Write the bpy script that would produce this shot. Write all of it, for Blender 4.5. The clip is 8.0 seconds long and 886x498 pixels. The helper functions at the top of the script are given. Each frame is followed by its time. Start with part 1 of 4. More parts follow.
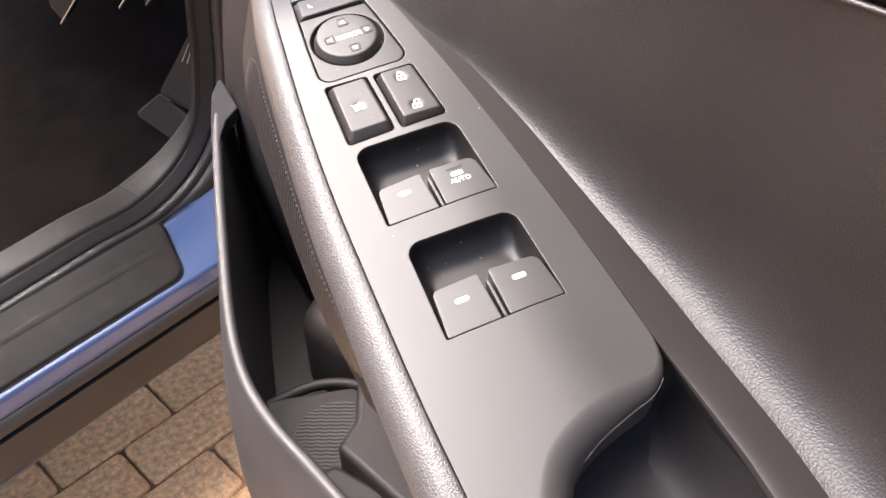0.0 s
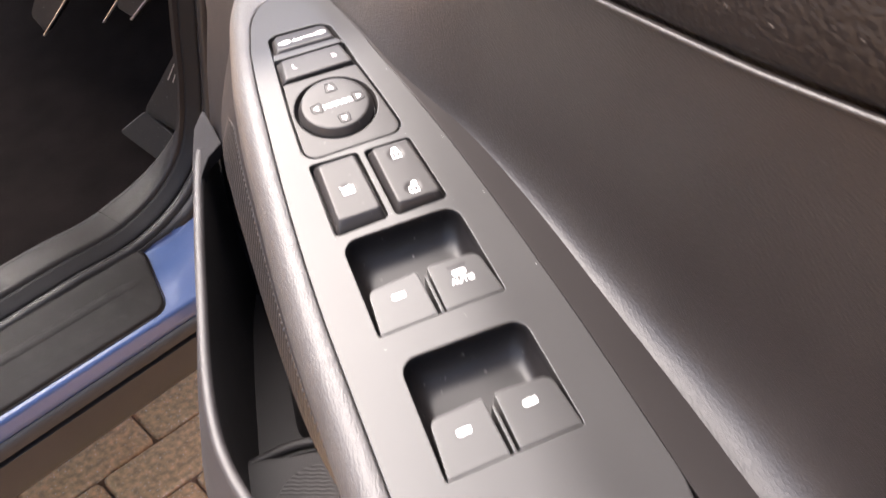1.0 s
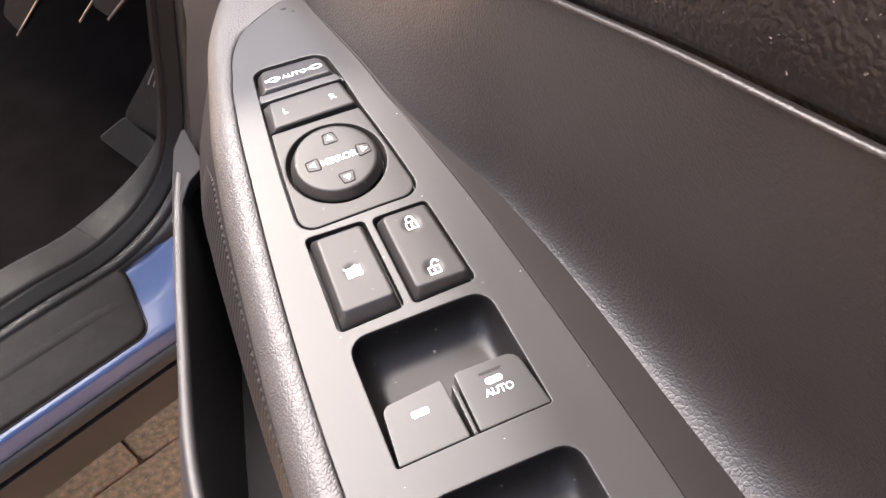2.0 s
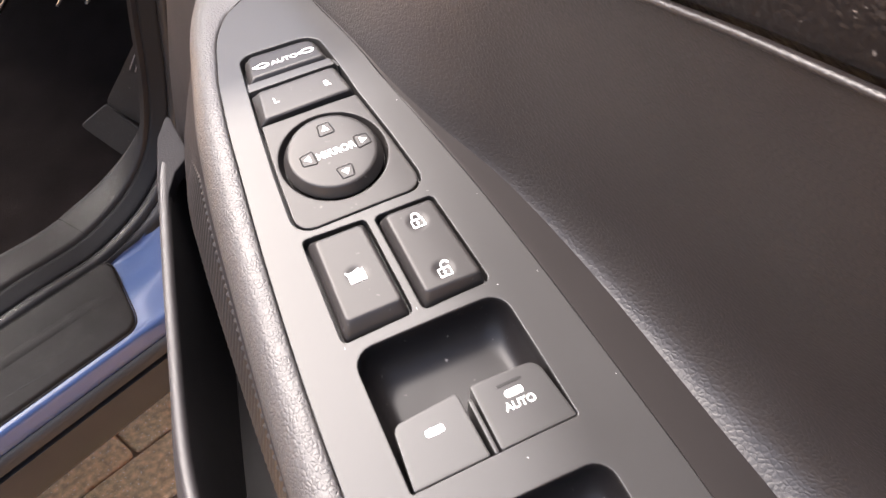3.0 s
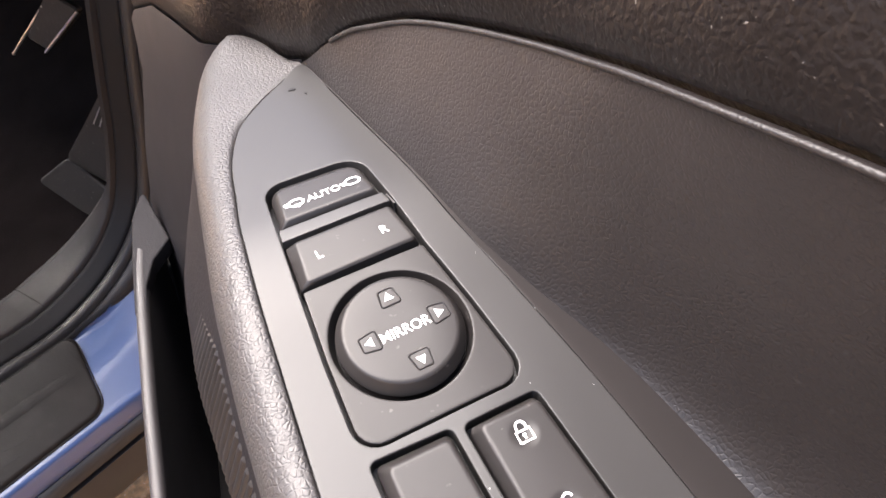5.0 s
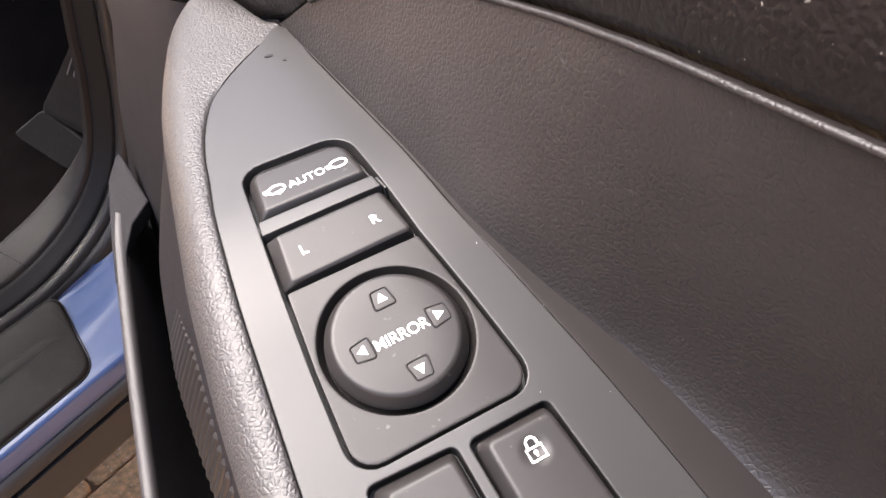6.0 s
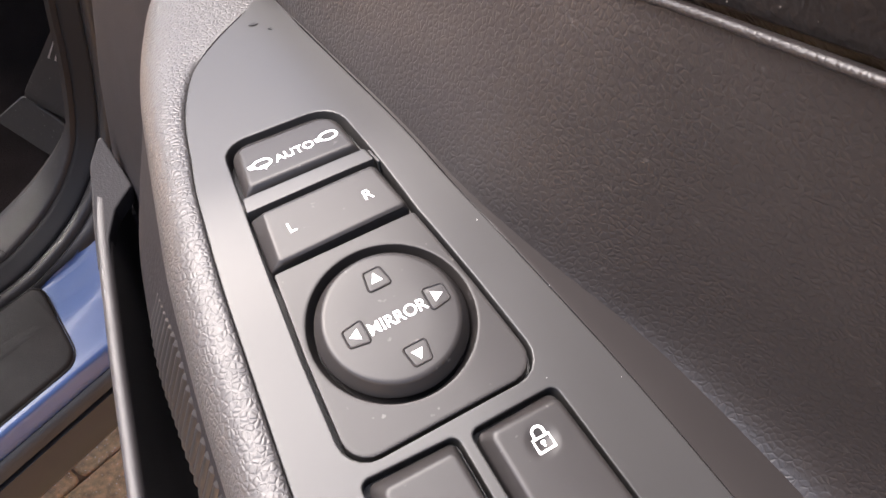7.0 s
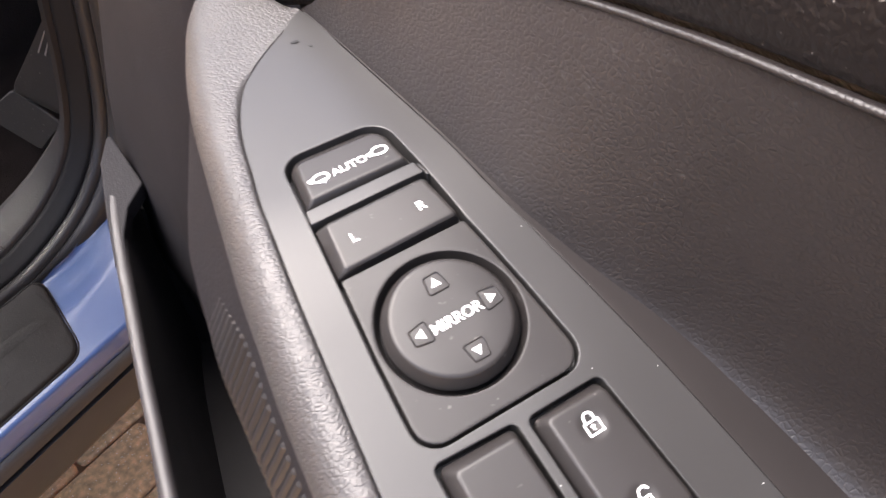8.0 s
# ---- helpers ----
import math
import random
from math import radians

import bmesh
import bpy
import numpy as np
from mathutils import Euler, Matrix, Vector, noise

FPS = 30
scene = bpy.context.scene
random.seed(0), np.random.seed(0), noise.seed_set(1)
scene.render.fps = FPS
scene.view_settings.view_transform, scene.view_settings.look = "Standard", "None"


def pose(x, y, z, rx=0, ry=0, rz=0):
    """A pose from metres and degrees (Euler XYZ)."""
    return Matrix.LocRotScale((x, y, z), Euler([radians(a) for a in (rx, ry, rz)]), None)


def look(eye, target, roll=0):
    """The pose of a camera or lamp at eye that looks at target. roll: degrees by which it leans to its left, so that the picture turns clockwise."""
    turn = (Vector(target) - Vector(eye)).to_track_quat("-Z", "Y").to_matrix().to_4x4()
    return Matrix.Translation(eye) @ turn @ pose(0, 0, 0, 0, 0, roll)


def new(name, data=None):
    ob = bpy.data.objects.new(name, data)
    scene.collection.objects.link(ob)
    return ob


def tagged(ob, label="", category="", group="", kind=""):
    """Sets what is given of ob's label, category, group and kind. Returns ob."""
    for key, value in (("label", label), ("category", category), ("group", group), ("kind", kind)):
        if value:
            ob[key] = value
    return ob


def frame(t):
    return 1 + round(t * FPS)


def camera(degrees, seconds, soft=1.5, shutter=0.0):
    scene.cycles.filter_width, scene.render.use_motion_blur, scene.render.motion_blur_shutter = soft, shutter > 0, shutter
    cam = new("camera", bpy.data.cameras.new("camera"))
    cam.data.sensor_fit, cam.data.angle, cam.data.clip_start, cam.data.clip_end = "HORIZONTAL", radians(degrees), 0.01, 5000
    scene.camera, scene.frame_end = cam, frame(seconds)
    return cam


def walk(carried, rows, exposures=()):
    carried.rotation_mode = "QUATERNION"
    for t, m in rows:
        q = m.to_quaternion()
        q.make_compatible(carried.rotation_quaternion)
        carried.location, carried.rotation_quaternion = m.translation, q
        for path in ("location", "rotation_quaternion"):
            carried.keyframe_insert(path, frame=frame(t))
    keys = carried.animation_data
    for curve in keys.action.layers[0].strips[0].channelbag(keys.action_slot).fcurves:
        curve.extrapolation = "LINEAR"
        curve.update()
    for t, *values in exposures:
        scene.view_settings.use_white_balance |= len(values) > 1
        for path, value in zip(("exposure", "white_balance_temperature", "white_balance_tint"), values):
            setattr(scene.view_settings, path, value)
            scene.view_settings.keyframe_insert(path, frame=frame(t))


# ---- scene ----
cam = camera(57.0, 8.0, 1.5, 0.5)
PATH = [
    (0, (0.004, -0.009, 1.006), (-0.02, 1.531, -0.271), -1.0),
    (0.5, (0.007, -0.001, 1.004), (-0.008, 1.54, -0.271), -0.7),
    (1, (0.001, 0.047, 1.009), (-0.004, 1.588, -0.265), 0.1),
    (1.5, (-0.009, 0.092, 1.004), (-0.003, 1.632, -0.273), -0.2),
    (1.7, (-0.010, 0.102, 1.001), (0.003, 1.636, -0.283), -0.0),
    (2.8, (-0.014, 0.125, 0.991), (0.027, 1.619, -0.339), -0.2),
    (3, (-0.016, 0.131, 0.989), (0.028, 1.617, -0.349), -0.5),
    (3.5, (-0.028, 0.157, 0.994), (0.013, 1.599, -0.391), -0.2),
    (4, (-0.037, 0.185, 0.999), (0.023, 1.647, -0.365), -0.4),
    (4.5, (-0.041, 0.2, 0.993), (0.055, 1.676, -0.352), 0.4),
    (4.7, (-0.046, 0.199, 0.982), (0.086, 1.747, -0.278), 1.2),
    (5.8, (-0.046, 0.227, 0.979), (0.108, 1.646, -0.422), 0.9),
    (6, (-0.046, 0.227, 0.977), (0.113, 1.649, -0.421), 0.8),
    (6.5, (-0.045, 0.229, 0.972), (0.12, 1.64, -0.435), 0.8),
    (7, (-0.047, 0.234, 0.967), (0.136, 1.633, -0.451), 1.3),
    (7.5, (-0.049, 0.235, 0.969), (0.153, 1.619, -0.46), 1.3),
    (8, (-0.064, 0.228, 0.983), (0.166, 1.586, -0.467), 1.6),
]
walk(cam, [(t, look(eye, target, roll)) for t, eye, target, roll in PATH], [(0.0, 2.27, 6650, 14), (1.5, 2.14, 6650, 14), (3.0, 2.06, 6650, 14), (4.5, 2.02, 6600, 14), (8.0, 1.94, 6500, 14)])

# ---- light: bright overcast sky with the sun veiled high overhead ----
world = bpy.data.worlds.new("sky")
scene.world = world
world.use_nodes = True
wn = world.node_tree.nodes
sky = wn.new("ShaderNodeTexSky")
sky.sky_type = "NISHITA"
sky.sun_disc = False
sky.sun_elevation = radians(60)
sky.sun_rotation = radians(-69)
sky.air_density, sky.dust_density, sky.ozone_density = 1.0, 4.0, 1.0
world.node_tree.links.new(sky.outputs[0], wn["Background"].inputs[0])
wn["Background"].inputs[1].default_value = 0.15
sun_data = bpy.data.lights.new("sun", "SUN")
sun_data.energy, sun_data.angle, sun_data.color = 4.4, radians(70), (1.0, 0.95, 0.90)
sun = new("sun", sun_data)
sun.matrix_world = look((-1.38, 0.68, 3.35), (0, 0.35, 0.8))


# ---- materials ----
def material(name, colour, rough, grains=(), vary=0.12, spread=0.02, specular=0.5, metal=0.0, coat=0.0, dust_glint=0.0, fleck=(420, 0.70, 0.78, (0.5, 0.47, 0.45))):
    """A surface: base colour with a soft variation `spread` metres wide, and layers of relief (kind, size, height) in metres."""
    m = bpy.data.materials.new(name)
    m.use_nodes = True
    n, l = m.node_tree.nodes, m.node_tree.links
    b = n["Principled BSDF"]
    b.inputs["Roughness"].default_value = rough
    b.inputs["Metallic"].default_value = metal
    b.inputs["Specular IOR Level"].default_value = specular
    b.inputs["Coat Weight"].default_value = coat
    b.inputs["Coat Roughness"].default_value = 0.06
    co = n.new("ShaderNodeTexCoord")
    big = n.new("ShaderNodeTexNoise")
    big.inputs["Scale"].default_value = 1 / spread
    big.inputs["Detail"].default_value = 6
    l.new(co.outputs["Object"], big.inputs["Vector"])
    ramp = n.new("ShaderNodeMapRange")
    ramp.inputs[1].default_value, ramp.inputs[2].default_value = 0.2, 0.8
    ramp.inputs[3].default_value, ramp.inputs[4].default_value = 1 - vary, 1 + vary
    l.new(big.outputs[0], ramp.inputs[0])
    mix = n.new("ShaderNodeMix")
    mix.data_type, mix.blend_type = "RGBA", "MULTIPLY"
    mix.inputs[0].default_value = 1
    mix.inputs[6].default_value = (*colour, 1)
    l.new(ramp.outputs[0], mix.inputs[7])
    l.new(mix.outputs[2], b.inputs["Base Color"])
    if dust_glint:
        fine = n.new("ShaderNodeTexNoise")
        fine.inputs["Scale"].default_value = fleck[0]
        l.new(co.outputs["Object"], fine.inputs["Vector"])
        spot = n.new("ShaderNodeMapRange")
        spot.inputs[1].default_value, spot.inputs[2].default_value = fleck[1], fleck[2]
        spot.inputs[3].default_value, spot.inputs[4].default_value = 0, dust_glint
        l.new(fine.outputs[0], spot.inputs[0])
        over = n.new("ShaderNodeMix")
        over.data_type = "RGBA"
        l.new(spot.outputs[0], over.inputs[0])
        l.new(mix.outputs[2], over.inputs[6])
        over.inputs[7].default_value = (*fleck[3], 1)
        l.new(over.outputs[2], b.inputs["Base Color"])
    rr = n.new("ShaderNodeMapRange")
    rr.inputs[3].default_value, rr.inputs[4].default_value = rough * 0.88, min(1, rough * 1.12)
    l.new(big.outputs[0], rr.inputs[0])
    l.new(rr.outputs[0], b.inputs["Roughness"])
    last = None
    for kind, size, height in grains:
        if kind == "pebbles":
            edge = n.new("ShaderNodeTexVoronoi")
            edge.feature = "DISTANCE_TO_EDGE"
            edge.inputs["Scale"].default_value = 1 / size
            wobble = n.new("ShaderNodeTexNoise")
            wobble.inputs["Scale"].default_value = 0.7 / size
            l.new(co.outputs["Object"], wobble.inputs["Vector"])
            shift = n.new("ShaderNodeMix")
            shift.data_type, shift.blend_type = "RGBA", "LINEAR_LIGHT"
            shift.inputs[0].default_value = size * 0.35
            l.new(co.outputs["Object"], shift.inputs[6])
            l.new(wobble.outputs[1], shift.inputs[7])
            l.new(shift.outputs[2], edge.inputs["Vector"])
            tex = n.new("ShaderNodeMapRange")
            tex.interpolation_type = "SMOOTHSTEP"
            tex.inputs[1].default_value, tex.inputs[2].default_value = 0.0, 0.28
            l.new(edge.outputs[0], tex.inputs[0])
        elif kind == "cells":
            tex = n.new("ShaderNodeTexVoronoi")
            tex.feature = "SMOOTH_F1"
            tex.inputs["Smoothness"].default_value = 0.4
            tex.inputs["Scale"].default_value = 1 / size
            warp = n.new("ShaderNodeTexNoise")
            warp.inputs["Scale"].default_value = 0.6 / size
            l.new(co.outputs["Object"], warp.inputs["Vector"])
            add = n.new("ShaderNodeMix")
            add.data_type, add.blend_type = "RGBA", "LINEAR_LIGHT"
            add.inputs[0].default_value = size * 0.9
            l.new(co.outputs["Object"], add.inputs[6])
            l.new(warp.outputs[1], add.inputs[7])
            l.new(add.outputs[2], tex.inputs["Vector"])
        else:
            tex = n.new("ShaderNodeTexNoise")
            tex.inputs["Scale"].default_value = 1 / size
            tex.inputs["Detail"].default_value = 3
            l.new(co.outputs["Object"], tex.inputs["Vector"])
        bump = n.new("ShaderNodeBump")
        bump.inputs["Strength"].default_value = 1
        bump.inputs["Distance"].default_value = height
        bump.invert = kind == "cells"
        l.new(tex.outputs[0], bump.inputs["Height"])
        if last:
            l.new(last.outputs[0], bump.inputs["Normal"])
        last = bump
    if last:
        l.new(last.outputs[0], b.inputs["Normal"])
    return m


SATIN = material("satin_grey_plastic", (0.0255, 0.0243, 0.024), 0.37, [("noise", 0.0004, 0.000005)], 0.05, 0.035, specular=0.42)
BUTTON = material("matt_black_button_plastic", (0.02, 0.018, 0.0176), 0.36, [("noise", 0.0004, 0.000006)], 0.06, 0.02, specular=0.3, dust_glint=0.12)
# blacker than the panel's own plastic: the recesses' shade is put into this colour
WELL = material("recess_shade_and_mark_black", (0.009, 0.0079, 0.0082), 0.4, [("noise", 0.0006, 0.00001)], 0.1, 0.01, specular=0.3, dust_glint=0.3)
RAIL = material("grained_grey_rail_plastic", (0.038, 0.035, 0.0347), 0.44, [("pebbles", 0.0014, 0.0001), ("noise", 0.0005, 0.00002)], 0.08, 0.02, specular=0.52)
LEATHER = material("black_soft_door_leather", (0.0155, 0.013, 0.0127), 0.42, [("noise", 0.006, 0.00008), ("pebbles", 0.0015, 0.00006)], 0.12, 0.03, specular=0.46, dust_glint=0.04)
LEDGE = material("smooth_dark_ledge_plastic", (0.0205, 0.0178, 0.0174), 0.45, [("noise", 0.0008, 0.000008)], 0.08, 0.03, specular=0.3)
UPPER = material("grained_black_door_plastic", (0.0064, 0.0052, 0.0051), 0.36, [("cells", 0.0017, 0.00022), ("noise", 0.0012, 0.00004)], 0.15, 0.03, specular=0.28, dust_glint=0.3, fleck=(900, 0.72, 0.77, (0.4, 0.37, 0.35)))
CARD = material("charcoal_door_card_plastic", (0.0125, 0.0116, 0.013), 0.55, [("cells", 0.0012, 0.0001)], 0.12, 0.05, specular=0.1)
BIN = material("black_door_bin_plastic", (0.026, 0.0232, 0.0238), 0.5, [("cells", 0.001, 0.00006)], 0.15, 0.04)
RIB = material("ribbed_grey_strip_plastic", (0.019, 0.018, 0.0188), 0.42, [("noise", 0.0006, 0.00001)], 0.08, 0.03, specular=0.25)
# bin plastic again, darker: shade inside bin and pull cup is in the colour
SHADED = material("shade_darkened_bin_plastic", (0.018, 0.016, 0.0163), 0.5, [("cells", 0.001, 0.00006)], 0.15, 0.04, specular=0.2)
WHITE = material("white_print", (0.9, 0.88, 0.87), 0.5, (), 0.03, 0.01)
PAINT = material("metallic_blue_paint", (0.026, 0.047, 0.115), 0.3, [("noise", 0.0004, 0.00001)], 0.03, 0.01, specular=0.35, coat=0.22)
PAINT.node_tree.nodes["Principled BSDF"].inputs["Coat Roughness"].default_value = 0.08
SCUFF = material("scuffed_dark_sill_plastic", (0.0076, 0.0066, 0.0062), 0.55, [("noise", 0.004, 0.0001), ("cells", 0.001, 0.0001)], 0.3, 0.03, specular=0.12, dust_glint=0.22, fleck=(60, 0.52, 0.74, (0.024, 0.0215, 0.021)))
CLAD = material("weathered_black_cladding", (0.026, 0.0268, 0.0295), 0.6, [("cells", 0.0012, 0.0001)], 0.2, 0.06, specular=0.15)
CHANNEL = material("dark_channel_trim", (0.006, 0.0054, 0.0055), 0.55, [("noise", 0.002, 0.00003)], 0.2, 0.03, specular=0.15)
RUBBER = material("black_seal_rubber", (0.010, 0.009, 0.009), 0.44, [("noise", 0.002, 0.00003)], 0.2, 0.03, specular=0.3)
KICK = material("dark_grey_kick_trim", (0.0125, 0.0106, 0.01), 0.48, [("cells", 0.0015, 0.0001)], 0.15, 0.04, specular=0.2)
CARPET = material("black_footwell_carpet", (0.0085, 0.0064, 0.006), 0.95, [("noise", 0.002, 0.001)], 0.5, 0.05, specular=0.02)
PEDAL = material("worn_black_pedal_rubber", (0.016, 0.0125, 0.0105), 0.6, [("noise", 0.004, 0.0003)], 0.4, 0.015, specular=0.3, dust_glint=0.3)
STEEL = material("worn_pedal_steel", (0.5, 0.47, 0.45), 0.35, [("noise", 0.003, 0.0001)], 0.2, 0.01, metal=0.9)
# near-white flecks: pale aggregate, with its sparkle put into the colour
BRICK = material("buff_concrete_block", (0.64, 0.385, 0.19), 0.6, [("noise", 0.006, 0.0014), ("noise", 0.0016, 0.0009)], 0.55, 0.010, dust_glint=1.0, fleck=(300, 0.675, 0.695, (1.0, 0.94, 0.82)))
JOINT = material("sandy_joint", (0.33, 0.22, 0.14), 0.95, [("noise", 0.003, 0.001)], 0.3, 0.01)
WALL = material("added_wall_brick", (0.2, 0.14, 0.11), 0.85, [("noise", 0.01, 0.002)], 0.3, 0.2)
GLASS = material("tinted_window_glass", (0.2, 0.22, 0.22), 0.02, (), 0.02, 0.3)
GLASS.node_tree.nodes["Principled BSDF"].inputs["Transmission Weight"].default_value = 0.9
CLEAR = material("clear_windscreen_glass", (0.9, 0.94, 0.92), 0.02, (), 0.02, 0.3)
CLEAR.node_tree.nodes["Principled BSDF"].inputs["Transmission Weight"].default_value = 1.0
OUTSIDE = material("blue_outer_body", (0.06, 0.11, 0.33), 0.3, (), 0.05, 0.3, coat=1.0)

# ---- the door's own frame: across, along and out of the switch panel, in metres ----
AX = Vector((0.9155, 0.379, 0.1351)).normalized()
NZ = Vector((-0.0144, -0.3046, 0.9524)).normalized()
AY = NZ.cross(AX)
DOOR = Matrix.Translation((-0.0427, 0.3372, 0.8437)) @ Matrix((AX, AY, NZ)).transposed().to_4x4()
TO_DOOR = DOOR.inverted()
BEND_START, BEND_END, BEND = 10.0, 50.0, radians(17)


def fall(u):
    """How far the panel falls away towards the window side, in millimetres: flat, then gently rounded."""
    t = max(0.0, u - 4)
    x = min(16.0, max(0.0, t - 24))
    return 0.0021 * min(t, 24) ** 2 + 0.1 * x - 0.00156 * x * x + 0.05 * max(0.0, t - 40)


def bent(u, s, h=0.0):
    """A point of the switch panel, in millimetres across, along its surface and above it: the front part bends down by BEND."""
    h -= fall(u)
    k = BEND / (BEND_END - BEND_START)
    if s <= BEND_START:
        y, z, a = s, 0.0, 0.0
    else:
        a = k * (min(s, BEND_END) - BEND_START)
        y, z = BEND_START + math.sin(a) / k, -(1 - math.cos(a)) / k
        if s > BEND_END:
            y += (s - BEND_END) * math.cos(a)
            z -= (s - BEND_END) * math.sin(a)
    return Vector((u, y + h * math.sin(a), z + h * math.cos(a))) * 0.001


def flat(u, v, h=0.0):
    return Vector((u, v, h)) * 0.001


def lerp(x, xs, ys):
    return float(np.interp(x, xs, ys))


def smooth(xs, ys):
    """A smooth curve through points (monotone cubic), as a function."""
    xs, ys = np.array(xs, float), np.array(ys, float)
    d = np.diff(ys) / np.diff(xs)
    m = np.concatenate([[d[0]], np.where(d[:-1] * d[1:] > 0, 2 * d[:-1] * d[1:] / (d[:-1] + d[1:] + 1e-12), 0), [d[-1]]])

    def f(x):
        i = int(np.clip(np.searchsorted(xs, x) - 1, 0, len(d) - 1))
        w = xs[i + 1] - xs[i]
        t = min(max((x - xs[i]) / w, 0), 1)
        return float((1 + 2 * t) * (1 - t) ** 2 * ys[i] + t * (1 - t) ** 2 * w * m[i] + t * t * (3 - 2 * t) * ys[i + 1] + t * t * (t - 1) * w * m[i + 1])
    return f


def part(name, bm, mat, parent, label="", angle=28):
    """Links a bmesh as one mesh object under a thing or a part."""
    bmesh.ops.recalc_face_normals(bm, faces=bm.faces)
    me = bpy.data.meshes.new(name)
    bm.to_mesh(me)
    bm.free()
    me.materials.append(mat)
    me.polygons.foreach_set("use_smooth", [True] * len(me.polygons))
    me.set_sharp_from_angle(angle=radians(angle))
    ob = new(name, me)
    ob.parent = parent
    if label:
        ob["label"] = label
    return ob


def thing(name, label, category, m=None, kind="", group=""):
    ob = new(name)
    ob.matrix_basis = m or Matrix()
    return tagged(ob, label, category, group, kind)


def strip(bm, rings, closed=True):
    """Quads between successive rings of points; returns the rows of vertices."""
    rows = [[bm.verts.new(p) for p in ring] for ring in rings]
    n = len(rows[0])
    for a, b in zip(rows, rows[1:]):
        for i in range(n if closed else n - 1):
            j = (i + 1) % n
            bm.faces.new((a[i], a[j], b[j], b[i]))
    return rows


def fill(bm, *loops):
    edges = []
    for loop in loops:
        for i in range(len(loop)):
            a, b = loop[i - 1], loop[i]
            edges.append(bm.edges.get((a, b)) or bm.edges.new((a, b)))
    bmesh.ops.triangle_fill(bm, use_beauty=True, use_dissolve=False, edges=edges)


def rounded(corners, radii, arc=6, along=5):
    """A closed loop (counter-clockwise) through corners with rounded corners, always with the same number of points."""
    n = len(corners)
    radii = radii if isinstance(radii, (list, tuple)) else [radii] * n
    ends = []
    for i in range(n):
        p, a, b = Vector(corners[i]), Vector(corners[i - 1]), Vector(corners[(i + 1) % n])
        d1, d2 = (a - p).normalized(), (b - p).normalized()
        half = d1.angle(d2) / 2
        r = max(radii[i], 0.01)
        cut = r / math.tan(half)
        mid = p + (d1 + d2).normalized() * (r / math.sin(half))
        p1, p2 = p + d1 * cut, p + d2 * cut
        v1, v2 = p1 - mid, p2 - mid
        turn = math.atan2(v1.x * v2.y - v1.y * v2.x, v1.dot(v2))
        ends.append([mid + Matrix.Rotation(turn * k / (arc - 1), 2) @ v1 for k in range(arc)])
    loop = []
    for i in range(n):
        loop += ends[i]
        a, b = ends[i][-1], ends[(i + 1) % n][0]
        loop += [a.lerp(b, k / along) for k in range(1, along)]
    return [(p.x, p.y) for p in loop]


def inset(loop, d):
    """The loop moved inwards (counter-clockwise loop) by d, a number or one for each point."""
    n, out = len(loop), []
    ds = d if isinstance(d, (list, tuple)) else [d] * n
    for i in range(n):
        a, p, b = Vector(loop[i - 1]), Vector(loop[i]), Vector(loop[(i + 1) % n])
        e1, e2 = (p - a), (b - p)
        e1 = e1.normalized() if e1.length > 1e-6 else e2.normalized()
        e2 = e2.normalized() if e2.length > 1e-6 else e1
        t = (e1 + e2).normalized()
        q = p + Vector((-t.y, t.x)) * ds[i] / max(0.5, t.dot(e1))
        out.append((q.x, q.y))
    return out


def smooth_loop(points, step):
    """A closed Catmull-Rom loop through points, with a point about every step."""
    out, n = [], len(points)
    for i in range(n):
        p0, p1, p2, p3 = (np.array(points[(i + k) % n], float) for k in (-1, 0, 1, 2))
        count = max(1, int(np.linalg.norm(p2 - p1) / step))
        for k in range(count):
            t = k / count
            q = 0.5 * (2 * p1 + (p2 - p0) * t + (2 * p0 - 5 * p1 + 4 * p2 - p3) * t * t + (3 * p1 - p0 - 3 * p2 + p3) * t ** 3)
            out.append((float(q[0]), float(q[1])))
    return out


def solid(bm, loop, top, bottom, r, place=bent, shape=None, flare=0.0):
    """A block over a loop with a rounded upper edge. shape(u, s): added height of the top. flare: how far the foot stands out."""
    lift = shape or (lambda u, s: 0.0)
    rings = [[place(u, s, bottom) for u, s in inset(loop, -flare)]]
    for k in range(4):
        a = k / 3 * math.pi / 2
        rings.append([place(u, s, top - r * (1 - math.sin(a)) + lift(u, s)) for u, s in inset(loop, r * (1 - math.cos(a)))])
    rings.append([place(u, s, top + lift(u, s)) for u, s in inset(loop, r + 0.35)])
    rows = strip(bm, rings)
    fill(bm, rows[-1])


def sheet(bm, grid):
    """Quads over a grid of points (rows of equal length)."""
    strip(bm, grid, closed=False)


def ribbon(bm, points, width, place, h):
    """A flat stroke of even width along a polyline, slightly proud."""
    n = len(points)
    left, right = [], []
    for i in range(n):
        a, b = Vector(points[max(i - 1, 0)]), Vector(points[min(i + 1, n - 1)])
        t = (b - a).normalized()
        m = Vector((-t.y, t.x)) * width / 2
        p = Vector(points[i])
        left.append(p + m), right.append(p - m)
    rings = [[place(p.x, p.y, h + z) for p in side] for side, z in ((left, -0.05), (left, 0.05), (right, 0.05), (right, -0.05))]
    strip(bm, rings, closed=False)


def blot(bm, loop, place, h):
    rows = strip(bm, [[place(u, s, h - 0.05) for u, s in loop], [place(u, s, h + 0.05) for u, s in loop]])
    fill(bm, rows[-1])


